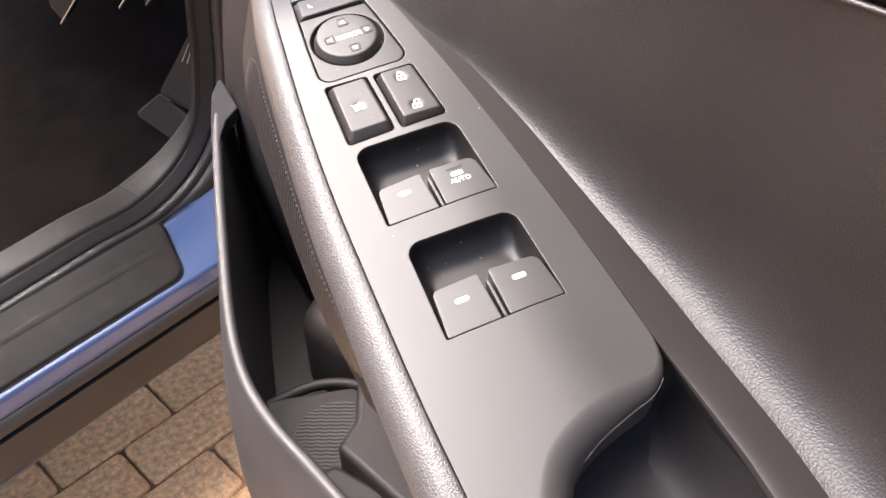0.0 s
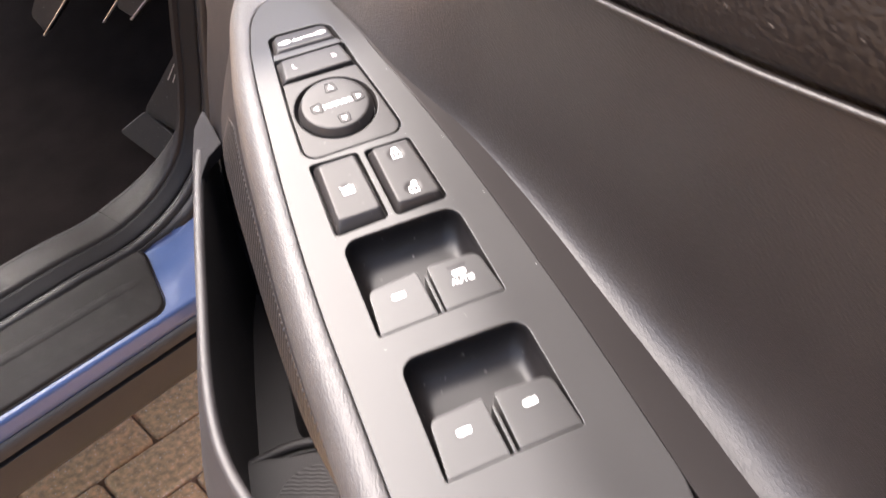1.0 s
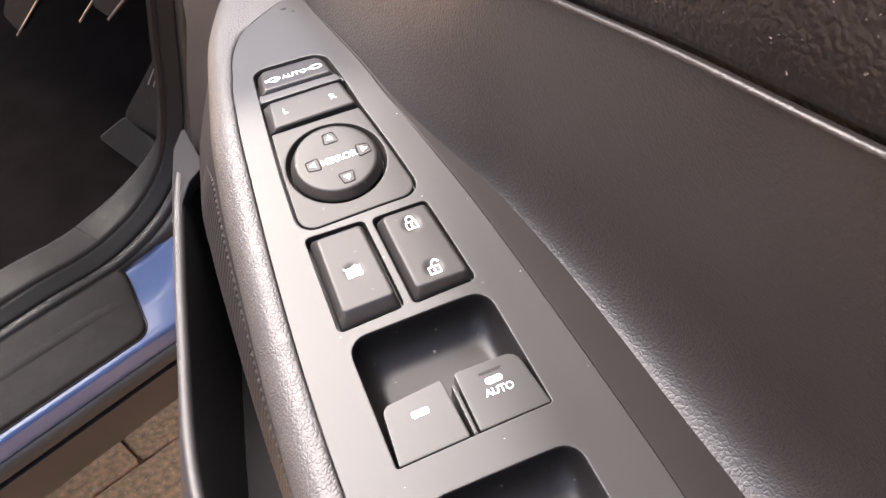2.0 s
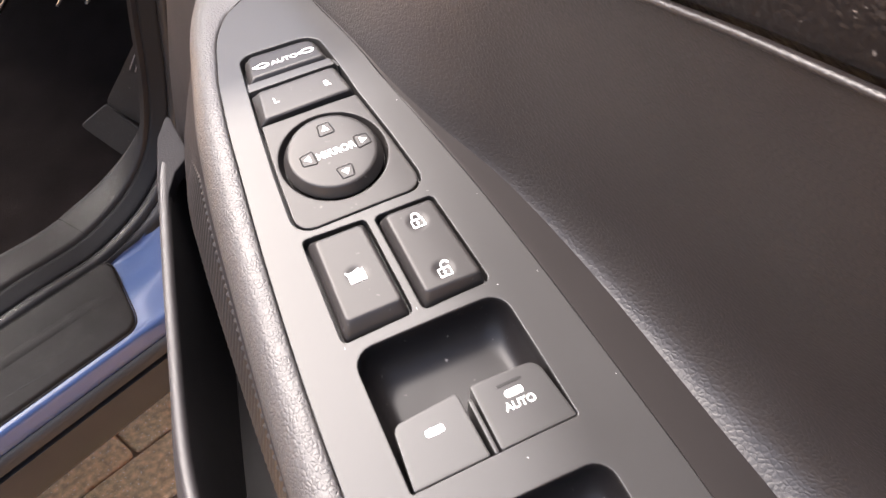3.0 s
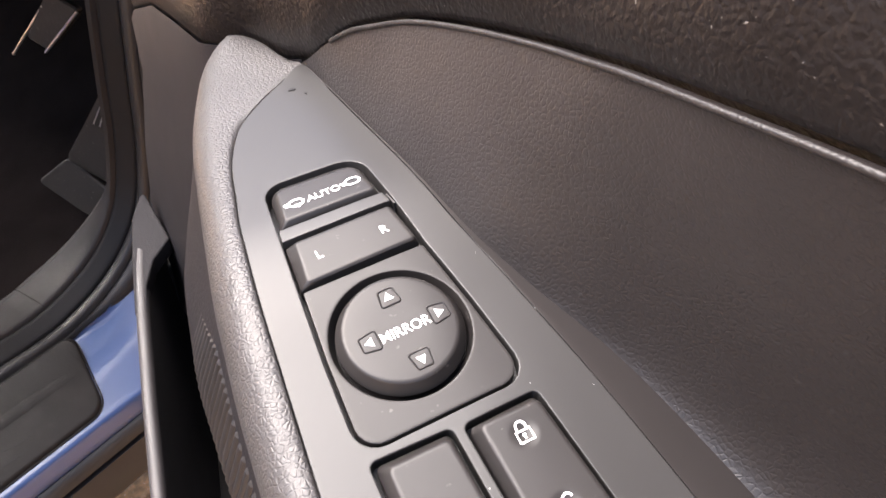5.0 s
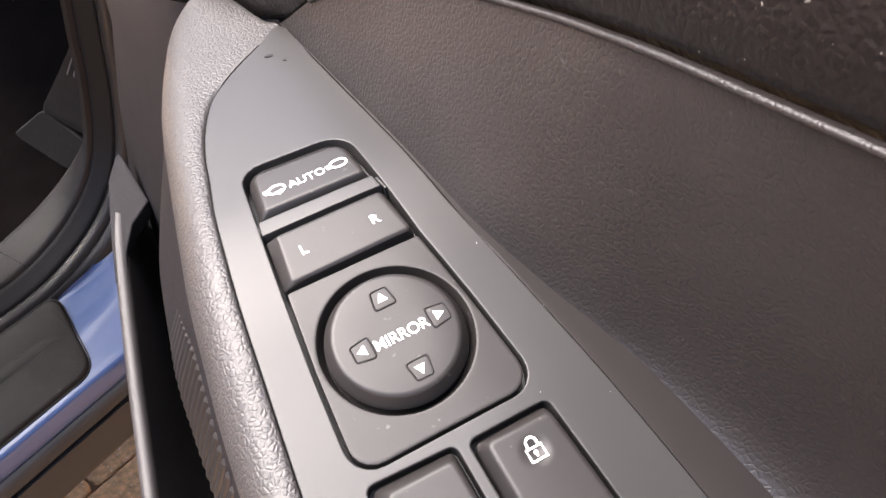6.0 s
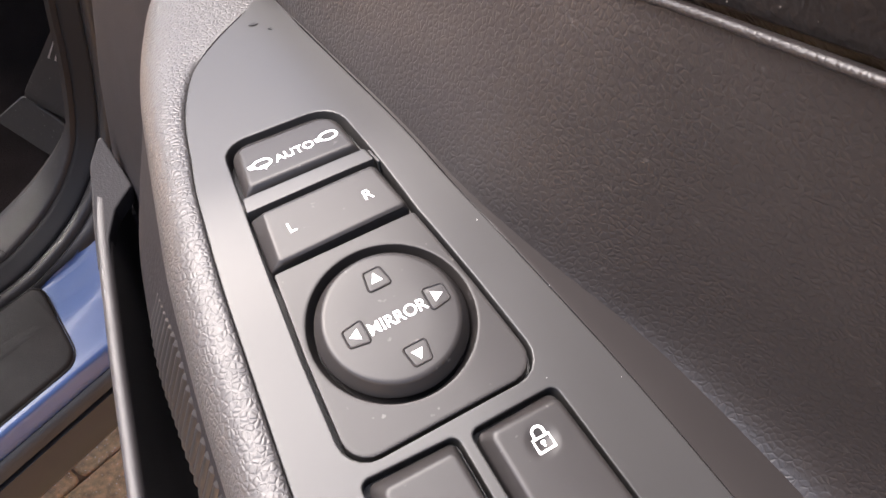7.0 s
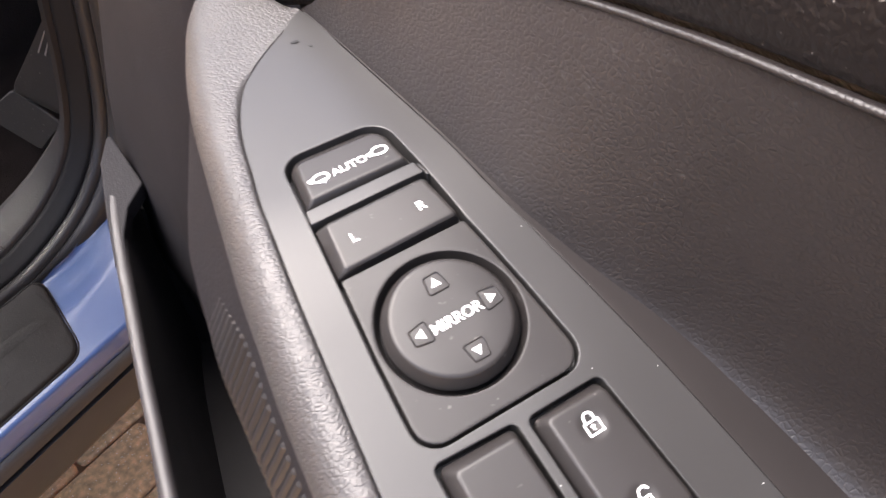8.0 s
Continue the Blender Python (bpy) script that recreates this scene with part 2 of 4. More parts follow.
def lettering(bm, text, size, at, turn, place, h, stretch=1.0):
    """Letters of the built-in font, centred at a point of the panel."""
    curve = bpy.data.curves.new("letters", "FONT")
    curve.body, curve.size, curve.align_x, curve.align_y, curve.offset = text, size, "CENTER", "CENTER", size * 0.012
    ob = bpy.data.objects.new("letters", curve)
    scene.collection.objects.link(ob)
    me = bpy.data.meshes.new_from_object(ob.evaluated_get(bpy.context.evaluated_depsgraph_get()))
    bpy.data.objects.remove(ob)
    c, s = math.cos(radians(turn)), math.sin(radians(turn))
    base = len(bm.verts)
    bm.from_mesh(me)
    bm.verts.ensure_lookup_table()
    for v in bm.verts[base:]:
        x, y = v.co.x * stretch, v.co.y
        v.co = place(at[0] + x * c - y * s, at[1] + x * s + y * c, h)


def circle(cx, cy, r, n=64):
    return [(cx + r * math.cos(2 * math.pi * i / n), cy + r * math.sin(2 * math.pi * i / n)) for i in range(n)]


def tube(bm, points, r, n=8, squash=1.0):
    """A round bead along a polyline of vectors."""
    rings = []
    for i, p in enumerate(points):
        t = (points[min(i + 1, len(points) - 1)] - points[max(i - 1, 0)]).normalized()
        a = t.cross(Vector((0, 0, 1)) if abs(t.z) < 0.9 else Vector((1, 0, 0))).normalized()
        b = t.cross(a)
        rings.append([p + a * r * math.cos(2 * math.pi * k / n) + b * r * squash * math.sin(2 * math.pi * k / n) for k in range(n)])
    strip(bm, rings)


# ---- the open door ----
door = thing("car_door", "open car door with grey switch panel and black leather trim", "car door", DOOR)

# outline of the switch panel, across and along, in millimetres
LEFT = [(19.5, 120), (9.7, 112.6), (-1, 104.2), (-9.4, 95.3), (-15.1, 83.6), (-18.4, 72.8), (-20.5, 62), (-22.8, 51), (-24.6, 38.3),
        (-26.7, 23), (-28.6, 6), (-30.4, -10), (-32.3, -28), (-34.2, -50), (-35.6, -70), (-36.6, -92), (-37.1, -116), (-37.5, -140), (-37.8, -163), (-37.7, -186),
        (-37.2, -207), (-36.6, -240), (-36, -300)]
RIGHT = [(-17, -300), (-15.5, -262), (-11, -236), (-2, -219), (10, -211), (26, -206), (38, -203), (44.5, -197), (46.8, -187), (46.2, -170), (45.2, -150), (43.8, -125),
         (42, -103), (40.2, -82), (37.8, -57), (34.4, -28), (29.8, 1), (26.3, 23), (25.2, 38), (24.2, 55), (22.9, 74), (21.5, 95)]


def wide_roll(u, s):
    """How broadly the panel's edge rolls over: wide round the pull cup, tight elsewhere."""
    if u > -22 and s < -187:
        return lerp(u, [-20, -12, 0, 20, 36, 44, 47], [8, 11, 11.5, 10, 7, 3.5, 1.2])
    return 0.4


CURL = []


def build_panel():
    outer = smooth_loop(LEFT + RIGHT, 2.5)
    rolls = [wide_roll(u, s) for u, s in outer]
    for _ in range(3):
        rolls = [(rolls[i - 1] + rolls[i] + rolls[(i + 1) % len(rolls)]) / 3 for i in range(len(rolls))]
    bm = bmesh.new()
    rings = [[(u, s, -26 if s < -180 and u > -25 else -6) for u, s in outer]]
    for k in range(9):
        a = k / 8 * math.pi / 2
        moved = inset(outer, [r * (1 - math.cos(a)) for r in rolls])
        rings.append([(u, s, -r * (1 - math.sin(a))) for (u, s), r in zip(moved, rolls)])
    CURL.extend(bent(*p) for (u, s), p in zip(outer, rings[2]) if 4 < u < 44 and s < -196)
    rings.append([(u, s, 0) for u, s in inset(outer, [r + 0.25 for r in rolls])])
    guards = [strip(bm, rings)[-1]]
    for hole in HOLES:
        r = 0.32
        rings = [[(u, s, -5) for u, s in hole]]
        for k in range(5):
            a = k / 4 * math.pi / 2
            rings.append([(u, s, -r * (1 - math.sin(a))) for u, s in inset(hole, -r * (1 - math.cos(a)))])
        rings.append([(u, s, 0) for u, s in inset(hole, -r - 0.2)])
        guards.append(strip(bm, rings)[-1])
    fill(bm, *guards)
    # even, fine triangles, so that the bends and the fall stay smooth
    for _ in range(7):
        long_edges = [e for e in bm.edges if e.calc_length() > 4.5 and abs(e.verts[0].co.z) + abs(e.verts[1].co.z) < 0.01]
        if not long_edges:
            break
        bmesh.ops.subdivide_edges(bm, edges=long_edges, cuts=1)
        bmesh.ops.triangulate(bm, faces=[f for f in bm.faces if len(f.verts) > 4])
    for v in bm.verts:
        v.co = bent(*v.co)
    part("switch_panel", bm, SATIN, door, "satin dark grey plastic window switch panel")


MODULE = rounded([(-13.2, 61.5), (-17.6, 21), (-19.6, 1), (-21.2, -22.6), (21.2, -22.8), (18.8, 0), (16.1, 20.5), (14.6, 60)], [6, 40, 40, 6, 6, 40, 40, 7], along=12)
LOCKOUT = rounded([(-20.4, -24.6), (-21.8, -59.8), (-0.6, -59.4), (-0.9, -25.6)], [1.8, 1.8, 2.2, 1.8])
LOCKS = rounded([(1.5, -26.2), (2.0, -59.9), (22.9, -59.4), (20.4, -26.2)], [1.8, 1.8, 2.2, 1.8])
FRONT_CUP = rounded([(-20.9, -63.2), (-21.8, -103.8), (25.2, -103.8), (23.8, -63.8)], [6, 0.8, 0.8, 6])
REAR_CUP = rounded([(-19.3, -114.8), (-20.7, -157.6), (26.8, -157.6), (25.6, -115.9)], [6, 0.8, 0.8, 6])
FRONT_FLOOR = rounded([(-14.5, -73.5), (-15.5, -100), (18.5, -100), (17.5, -74)], [5, 0.8, 0.8, 5])
REAR_FLOOR = rounded([(-13, -126), (-14.5, -154), (20, -154), (19, -127)], [5, 0.8, 0.8, 5])
HOLES = [MODULE, LOCKOUT, LOCKS, FRONT_CUP, REAR_CUP]
build_panel()


def build_wells():
    # black wells behind the mirror module and the two lock buttons
    for name, hole in (("module_well", MODULE), ("lockout_well", LOCKOUT), ("lock_well", LOCKS)):
        bm = bmesh.new()
        rows = strip(bm, [[bent(u, s, -4.9) for u, s in inset(hole, -0.6)], [bent(u, s, -5.2) for u, s in inset(hole, 0.5)]])
        fill(bm, rows[-1])
        part(name, bm, WELL, door)
    # scooped finger cups in front of the window switches, blackened for shade: walls that curve smoothly into the floor
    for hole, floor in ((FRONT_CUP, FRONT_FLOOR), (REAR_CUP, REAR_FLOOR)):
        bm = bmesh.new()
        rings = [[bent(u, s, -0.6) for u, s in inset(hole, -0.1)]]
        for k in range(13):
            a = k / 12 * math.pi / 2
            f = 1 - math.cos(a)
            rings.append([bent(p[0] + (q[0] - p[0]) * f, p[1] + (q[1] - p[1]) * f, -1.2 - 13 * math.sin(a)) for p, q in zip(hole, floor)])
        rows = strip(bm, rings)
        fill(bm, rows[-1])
        part("finger_cup", bm, WELL, door, "glossy scooped finger recess, blackened for its shade", 60)


build_wells()


def window_switch(corners, radii, label):
    loop = rounded(corners, radii)
    bm = bmesh.new()
    solid(bm, loop, 0.15, -9, 0.3)
    return part("window_switch", bm, SATIN, door, label)


def marked_bar(sw, at, w=5.2, d=2.0):
    bm = bmesh.new()
    u, s = at
    blot(bm, rounded([(u - w / 2, s + d / 2), (u - w / 2, s - d / 2), (u + w / 2, s - d / 2), (u + w / 2, s + d / 2)], 0.8), bent, 0.18)
    return part("symbol", bm, WHITE, sw, "white bar mark")


SWITCHES = [
    ([(-19.2, -86.2), (-21.0, -103.6), (0.0, -103.6), (-0.6, -85.2)], [3, 0.6, 0.6, 1.0], (-9.9, -91.8)),
    ([(3.2, -85.0), (3.0, -103.6), (24.9, -103.6), (22.6, -85.6)], [1.0, 0.6, 0.6, 4], None),
    ([(-18.0, -137.6), (-20.0, -157.4), (1.0, -157.4), (0.6, -137.2)], [3, 0.6, 0.6, 1.0], (-9.2, -145.0)),
    ([(4.6, -137.2), (4.4, -157.4), (26.4, -157.4), (24.6, -138.4)], [1.0, 0.6, 0.6, 4], (14.2, -144.4)),
]
for corners, radii, mark in SWITCHES:
    sw = window_switch(corners, radii, "grey window switch with white bar mark" if mark else "grey window switch with white word AUTO")
    if mark:
        marked_bar(sw, mark)
    else:
        marked_bar(sw, (13.0, -91.2), 5.2, 2.0)
        bm = bmesh.new()
        lettering(bm, "AUTO", 3.1, (13.2, -94.6), -2, bent, 0.2)
        part("lettering", bm, WHITE, sw, "white printed letters")
        bm = bmesh.new()
        blot(bm, rounded([(9.4, -88.0), (9.4, -88.9), (16.6, -88.9), (16.6, -88.0)], 0.4), bent, 0.17)
        part("tactile_line", bm, WELL, sw)
for u, front, back in ((1.2, -88.2, -103.7), (2.2, -141.0, -157.5)):
    for du in (0.55,):
        bm = bmesh.new()
        solid(bm, rounded([(u + du - 0.6, front), (u + du - 0.6, back), (u + du + 0.6, back), (u + du + 0.6, front)], 0.2, 3), 0.0, -9, 0.2)
        part("divider_fin", bm, SATIN, door)


DIMPLE = 0.6


def dip(r):
    """Depth of a finger dimple at a distance from its middle: it fades out smoothly."""
    return DIMPLE * (1 + math.cos(math.pi * min(r, 3.8) / 3.8)) / 2


def rocker(name, base, top, height, label, dimples=()):
    """A push button: a foot loop, sloping skirts and a top with shallow round dimples."""
    foot, crown = rounded(*base), rounded(*top)
    bm = bmesh.new()
    rings = [[bent(u, s, -5) for u, s in foot], [bent(u, s, -1.6) for u, s in foot], [bent(u, s, -1.0) for u, s in inset(foot, 0.25)],
             [bent(u, s, height - 0.5) for u, s in inset(crown, -0.3)], [bent(u, s, height - 0.12) for u, s in inset(crown, 0.1)],
             [bent(u, s, height) for u, s in inset(crown, 0.5)], [bent(u, s, height) for u, s in inset(crown, 1.0)]]
    guards = [strip(bm, rings)[-1]]
    for du, ds in dimples:
        rings = [[bent(u, s, height - dip(r)) for u, s in circle(du, ds, r, 32)] for r in (0.4, 0.9, 1.4, 1.9, 2.4, 2.9, 3.4, 3.8, 4.2)]
        rows = strip(bm, rings)
        fill(bm, rows[0])
        guards.append(rows[-1])
    fill(bm, *guards)
    return part(name, bm, BUTTON, door, label, 32)


def dimpled(du, ds):
    """A place on a button top that follows the dimple round a point."""
    return lambda u, s, h: bent(u, s, h - dip(math.hypot(u - du, s - ds)))


lockout = rocker("window_lock_button", ([(-19.4, -25.6), (-20.8, -58.9), (-1.4, -58.7), (-1.7, -26.2)], 1.6),
                 ([(-17.4, -28.2), (-18.6, -55.4), (-2.4, -55.6), (-3.0, -28.5)], 1.4), 2.6, "grey window lock button with white window symbol", [(-10.5, -43.0)])
locks = rocker("door_lock_button", ([(2.4, -27.2), (2.9, -59.1), (22.0, -58.6), (19.6, -27.0)], 1.6),
               ([(4.2, -28.9), (4.4, -56.6), (20.9, -57.0), (18.6, -29.2)], 1.4), 2.6, "grey rocker button with white padlock symbols", [(11.9, -34.6), (11.9, -52.4 + 0.6)])


def padlock(button, at, opened):
    u, s = at
    bm = bmesh.new()
    h = 2.68
    top = dimpled(u, s - (0.6 if not opened else 0.0))
    body = [(u - 1.7, s - 2.4), (u - 1.7, s + 0.2), (u + 1.7, s + 0.2), (u + 1.7, s - 2.4), (u - 1.7, s - 2.4), (u - 1.7, s - 1.8)]
    ribbon(bm, body, 0.5, top, h)
    cu = u + (0.9 if opened else 0)
    arc = [(cu + 1.15 * math.cos(radians(a)), s + 1.1 + 1.15 * math.sin(radians(a))) for a in range(-10 if not opened else 10, 200 if not opened else 181, 15)]
    if not opened:
        arc = [(cu + 1.15, s + 0.3)] + arc[1:-2] + [(cu - 1.15, s + 0.3)]
    else:
        arc = arc + [(cu - 1.15, s + 0.3)]
    ribbon(bm, arc, 0.5, top, h)
    blot(bm, circle(u, s - 0.8, 0.45, 12), top, h)
    ribbon(bm, [(u, s - 0.8), (u, s - 1.7)], 0.4, top, h)
    part("symbol", bm, WHITE, button, "white open padlock" if opened else "white closed padlock")


padlock(locks, (11.9, -34.0), False)
padlock(locks, (11.9, -51.8), True)
bm = bmesh.new()
u, s = -10.5, -43.0
blot(bm, [(u - 2.6, s - 2.4), (u + 2.2, s - 2.4), (u + 2.2, s + 1.2), (u + 1.4, s + 1.2), (u + 1.0, s + 1.9), (u - 0.6, s + 1.3), (u - 2.2, s + 1.0), (u - 2.8, s + 1.7), (u - 3.1, s + 1.4), (u - 2.6, s + 0.6)], dimpled(u, s), 2.7)
part("symbol", bm, WHITE, lockout, "white crossed window symbol")

# mirror module: bezel plate, select rocker, fold button, silver-grey rib and direction knob
bezel_loop = rounded([(-16.7, 20.6), (-18.8, 1), (-20.3, -21.9), (20.3, -22.0), (18.0, 0), (15.3, 20.2)], [0.8, 40, 5.4, 5.4, 40, 0.8], along=12)
bm = bmesh.new()
KNOB = (-0.5, 0.3)
ring = circle(*KNOB, 16.8, 96)
rows = []
for loop, sign in ((bezel_loop, 1), (ring, -1)):
    rings = [[bent(u, s, -4.6) for u, s in inset(loop, -sign * 1.2 if sign < 0 else 0)]]
    for k in range(4):
        a = k / 3 * math.pi / 2
        rings.append([bent(u, s, -0.35 - 0.4 * (1 - math.sin(a))) for u, s in inset(loop, sign * 0.4 * (1 - math.cos(a)))])
    rings.append([bent(u, s, -0.35) for u, s in inset(loop, sign * 0.8)])
    rows.append(strip(bm, rings)[-1])
fill(bm, *rows)
part("mirror_bezel", bm, BUTTON, door, "grey bezel plate round the mirror knob")
bm = bmesh.new()
profile = [(13.8, -4.8), (15.4, -1.7), (15.35, -1.35), (15.1, -1.0), (13.95, 1.45), (13.7, 1.8), (13.3, 2.02), (12.7, 2.1), (6.0, 2.05), (0.6, 2.02)]
rows = strip(bm, [[bent(u, s, h) for u, s in circle(*KNOB, r, 96)] for r, h in profile])
fill(bm, rows[-1])
knob = part("mirror_knob", bm, BUTTON, door, "round grey mirror knob with arrow pads and white lettering", 35)
PADS = Vector((0.35, -0.15))
for k in range(4):
    a = radians(90 * k)
    turn = Matrix.Rotation(a, 2)
    pad = [PADS + turn @ Vector(p) for p in ((-1.75, 10.9), (-2.4, 6.8), (2.4, 6.8), (1.75, 10.9))]
    loop = rounded([tuple(p) for p in pad], 0.5, 4, 3)
    bm = bmesh.new()
    rings = [[bent(u, s, 2.1) for u, s in inset(loop, -0.35)], [bent(u, s, 2.36) for u, s in inset(loop, -0.1)], [bent(u, s, 2.16) for u, s in inset(loop, 0.15)], [bent(u, s, 2.18) for u, s in inset(loop, 0.5)]]
    rows = strip(bm, rings)
    fill(bm, rows[-1])
    part("arrow_pad", bm, BUTTON, knob)
    bm = bmesh.new()
    tri = [PADS + turn @ Vector(p) for p in ((0, 10.2), (-1.2, 8.1), (1.2, 8.1))]
    blot(bm, [tuple(p) for p in tri], bent, 2.28)
    part("symbol", bm, WHITE, knob, "white arrow head")
bm = bmesh.new()
lettering(bm, "MIRROR", 3.6, (0.35, -0.6), 0, bent, 2.17, 0.96)
part("lettering", bm, WHITE, knob, "white printed letters")

select = rocker("mirror_select_button", ([(-15.6, 36.2), (-17.0, 21.3), (15.2, 21.5), (14.2, 36.0)], 0.8), ([(-13.0, 35.2), (-14.7, 21.9), (14.4, 22.1), (12.9, 35.0)], 1.0), 0.9, "grey rocker with white letters L and R")
for text, at in (("L", (-9.0, 28.4)), ("R", (8.4, 28.0))):
    bm = bmesh.new()
    lettering(bm, text, 3.6, at, 0, bent, 0.94)
    part("lettering", bm, WHITE, select, "white printed letter")
fold = rocker("mirror_fold_button", ([(-12.0, 60.2), (-14.4, 42.6), (13.6, 42.0), (13.4, 58.8)], [5, 0.8, 0.8, 6]), ([(-10.4, 57.2), (-12.4, 43.7), (12.6, 43.0), (11.8, 55.8)], [2.2, 1, 1, 3.5]), 0.9, "grey fold button with white mirror symbols and AUTO")
bm = bmesh.new()
lettering(bm, "AUTO", 3.4, (0.3, 48.5), 0, bent, 0.94, 1.0)
part("lettering", bm, WHITE, fold, "white printed letters")
for u, s, low in ((-7.6, 49.2, True), (8.5, 48.9, False)):
    bm = bmesh.new()
    egg = [(u + 1.85 * math.cos(a) + (0.4 if math.cos(a) > 0 else 0), s - (0.3 if low else 0) + 1.35 * math.sin(a)) for a in np.linspace(0, 2 * math.pi, 25)]
    ribbon(bm, egg, 0.55, bent, 0.96)
    blot(bm, [(u - 3.2, s + 0.4), (u - 2.9, s - 0.9), (u - 1.6, s - 1.0), (u - 1.6, s + 0.6)], bent, 0.96)
    if low:
        blot(bm, [(u - 0.6, s - 1.0), (u + 0.4, s - 2.6), (u + 1.5, s - 1.0)], bent, 0.96)
    part("symbol", bm, WHITE, fold, "white door mirror symbol")
bm = bmesh.new()
solid(bm, rounded([(-14.9, 41.6), (-15.6, 37.2), (14.4, 36.9), (13.9, 41.0)], 0.3), 0.5, -4.9, 0.3)
part("rib", bm, SATIN, door, "pale grey cross rib between two buttons")
for a, b in (((-15.5, 41.0), (-16.2, 36.6)), ((14.7, 40.6), (15.2, 36.2))):
    bm = bmesh.new()
    solid(bm, rounded([(a[0] - 0.3, a[1]), (b[0] - 0.3, b[1]), (b[0] + 0.3, b[1]), (a[0] + 0.3, a[1])], 0.15, 3, 3), -0.2, -4.9, 0.15)
    part("clip", bm, SATIN, door)
# fine seam where the panel rolls into the pull cup
bm = bmesh.new()
tube(bm, sorted(CURL, key=lambda p: p.x), 0.0003, 6)
part("cup_seam", bm, RAIL, door, "fine pale seam line round the cup")
# two scuff marks near the panel's front end
bm = bmesh.new()
blot(bm, smooth_loop([(9.6, 105.9), (11.0, 104.9), (12.2, 105.4), (11.2, 106.3)], 0.5), bent, 0.2)
blot(bm, smooth_loop([(13.4, 101.0), (14.2, 100.2), (14.4, 101.2)], 0.5), bent, 0.2)
part("scuff", bm, WELL, door)

# fine specks of lint caught along the edges of the buttons and the seam
bm = bmesh.new()
rng = random.Random(11)
for u, v in ((19.9, -24.4), (-0.1, -41.0), (0.4, -58.6), (-21.8, -61.0), (23.9, -61.4), (31.2, -8), (33.0, -31), (26.0, 12), (36.5, -62), (40.0, -98), (-21.6, -109), (8.0, -108)):
    r, a = rng.uniform(0.06, 0.12), rng.uniform(0, math.pi)
    blot(bm, [(u + r * (1.5 * math.cos(t) * math.cos(a) - 0.6 * math.sin(t) * math.sin(a)), v + r * (1.5 * math.cos(t) * math.sin(a) + 0.6 * math.sin(t) * math.cos(a))) for t in np.linspace(0, 2 * math.pi, 8)[:-1]], bent, 0.1)
part("lint", bm, WHITE, door, "pale specks of lint along the edges")["kind"] = "stuff"

# grained rail along the panel, its skirt and the ribbed strip on it
OUT_PTS = [(16.0, 128), (12.5, 146), (6.5, 157), (-3, 158), (-11.5, 149), (-18, 133), (-24.6, 110), (-30.4, 79), (-36.6, 42), (-39.4, 20), (-42, 0), (-45, -30), (-47.8, -60), (-50, -92), (-51, -125), (-52, -160), (-52, -205), (-52, -300)]


def resample(points, n, ease=1.0):
    pts = [Vector(p) for p in points]
    dense = []
    for i in range(len(pts) - 1):
        p0, p1, p2, p3 = pts[max(i - 1, 0)], pts[i], pts[i + 1], pts[min(i + 2, len(pts) - 1)]
        for k in range(12):
            t = k / 12
            dense.append(0.5 * (2 * p1 + (p2 - p0) * t + (2 * p0 - 5 * p1 + 4 * p2 - p3) * t * t + (3 * p1 - p0 - 3 * p2 + p3) * t ** 3))
    dense.append(pts[-1])
    run = np.concatenate([[0], np.cumsum([(b - a).length for a, b in zip(dense, dense[1:])])])
    return [Vector([float(np.interp(x * run[-1], run, [p[i] for p in dense])) for i in range(len(pts[0]))]) for x in np.linspace(0, 1, n) ** ease]


RAIL_N = 150
rail_in = resample(LEFT, RAIL_N)
rail_out = resample(OUT_PTS, RAIL_N)
ROLL = [(0.012, -1.4), (0.03, -0.25), (0.08, 0.05), (0.2, 0.2), (0.33, 0.05), (0.46, -0.5), (0.58, -1.5), (0.7, -3.0), (0.8, -4.9), (0.89, -7.3), (0.95, -9.8), (1.0, -13.5)]


def roll_depth(i):
    """How far the rail rolls over: hardly at its cut front end, fully along its side."""
    a, b = rail_in[i], rail_out[i]
    front = 1.0 if b.y < 130 else lerp(b.x, [-15, -4, 4], [1.0, 0.45, 0.08])
    return min(front, (b - a).length / 11, 1.0)


bm = bmesh.new()
grid = []
for i in range(RAIL_N):
    a, b = rail_in[i], rail_out[i]
    grid.append([bent(*a.lerp(b, f), h * roll_depth(i)) for f, h in ROLL])
sheet(bm, grid)
part("rail", bm, RAIL, door, "grained grey plastic rail along the panel's edge", 60)


def skirt_point(i, down, out):
    """A point under the rail's outer edge: down millimetres below it and out to the cabin's side."""
    a, b = rail_out[max(i - 1, 0)], rail_out[min(i + 1, len(rail_out) - 1)]
    t = (b - a).normalized()
    d = Vector((t.y, -t.x)) * (1 if t.y < 0 else -1)
    p = bent(rail_out[i].x, rail_out[i].y, -13.5)
    return p + Vector((d.x, d.y, 0)) * out * 0.001 + Vector((0, 0, -down * 0.001))


FLARE = smooth([-300, -170, -142, -122, -100, -60, 0, 50, 75, 95, 110], [-30, -16, -6, 1.5, 4.5, 7, 10, 13, 13.5, 12.5, 10])
DROP = smooth([0, 10, 22, 35, 48, 60, 72, 80], [0, 0.28, 0.65, 1.0, 1.05, 0.9, 0.3, -0.7])


def skirt_out(i, down):
    k = FLARE(rail_out[i].y)
    return (k * DROP(down) if k > 0 else k * min(1, down / 35)) - 0.3


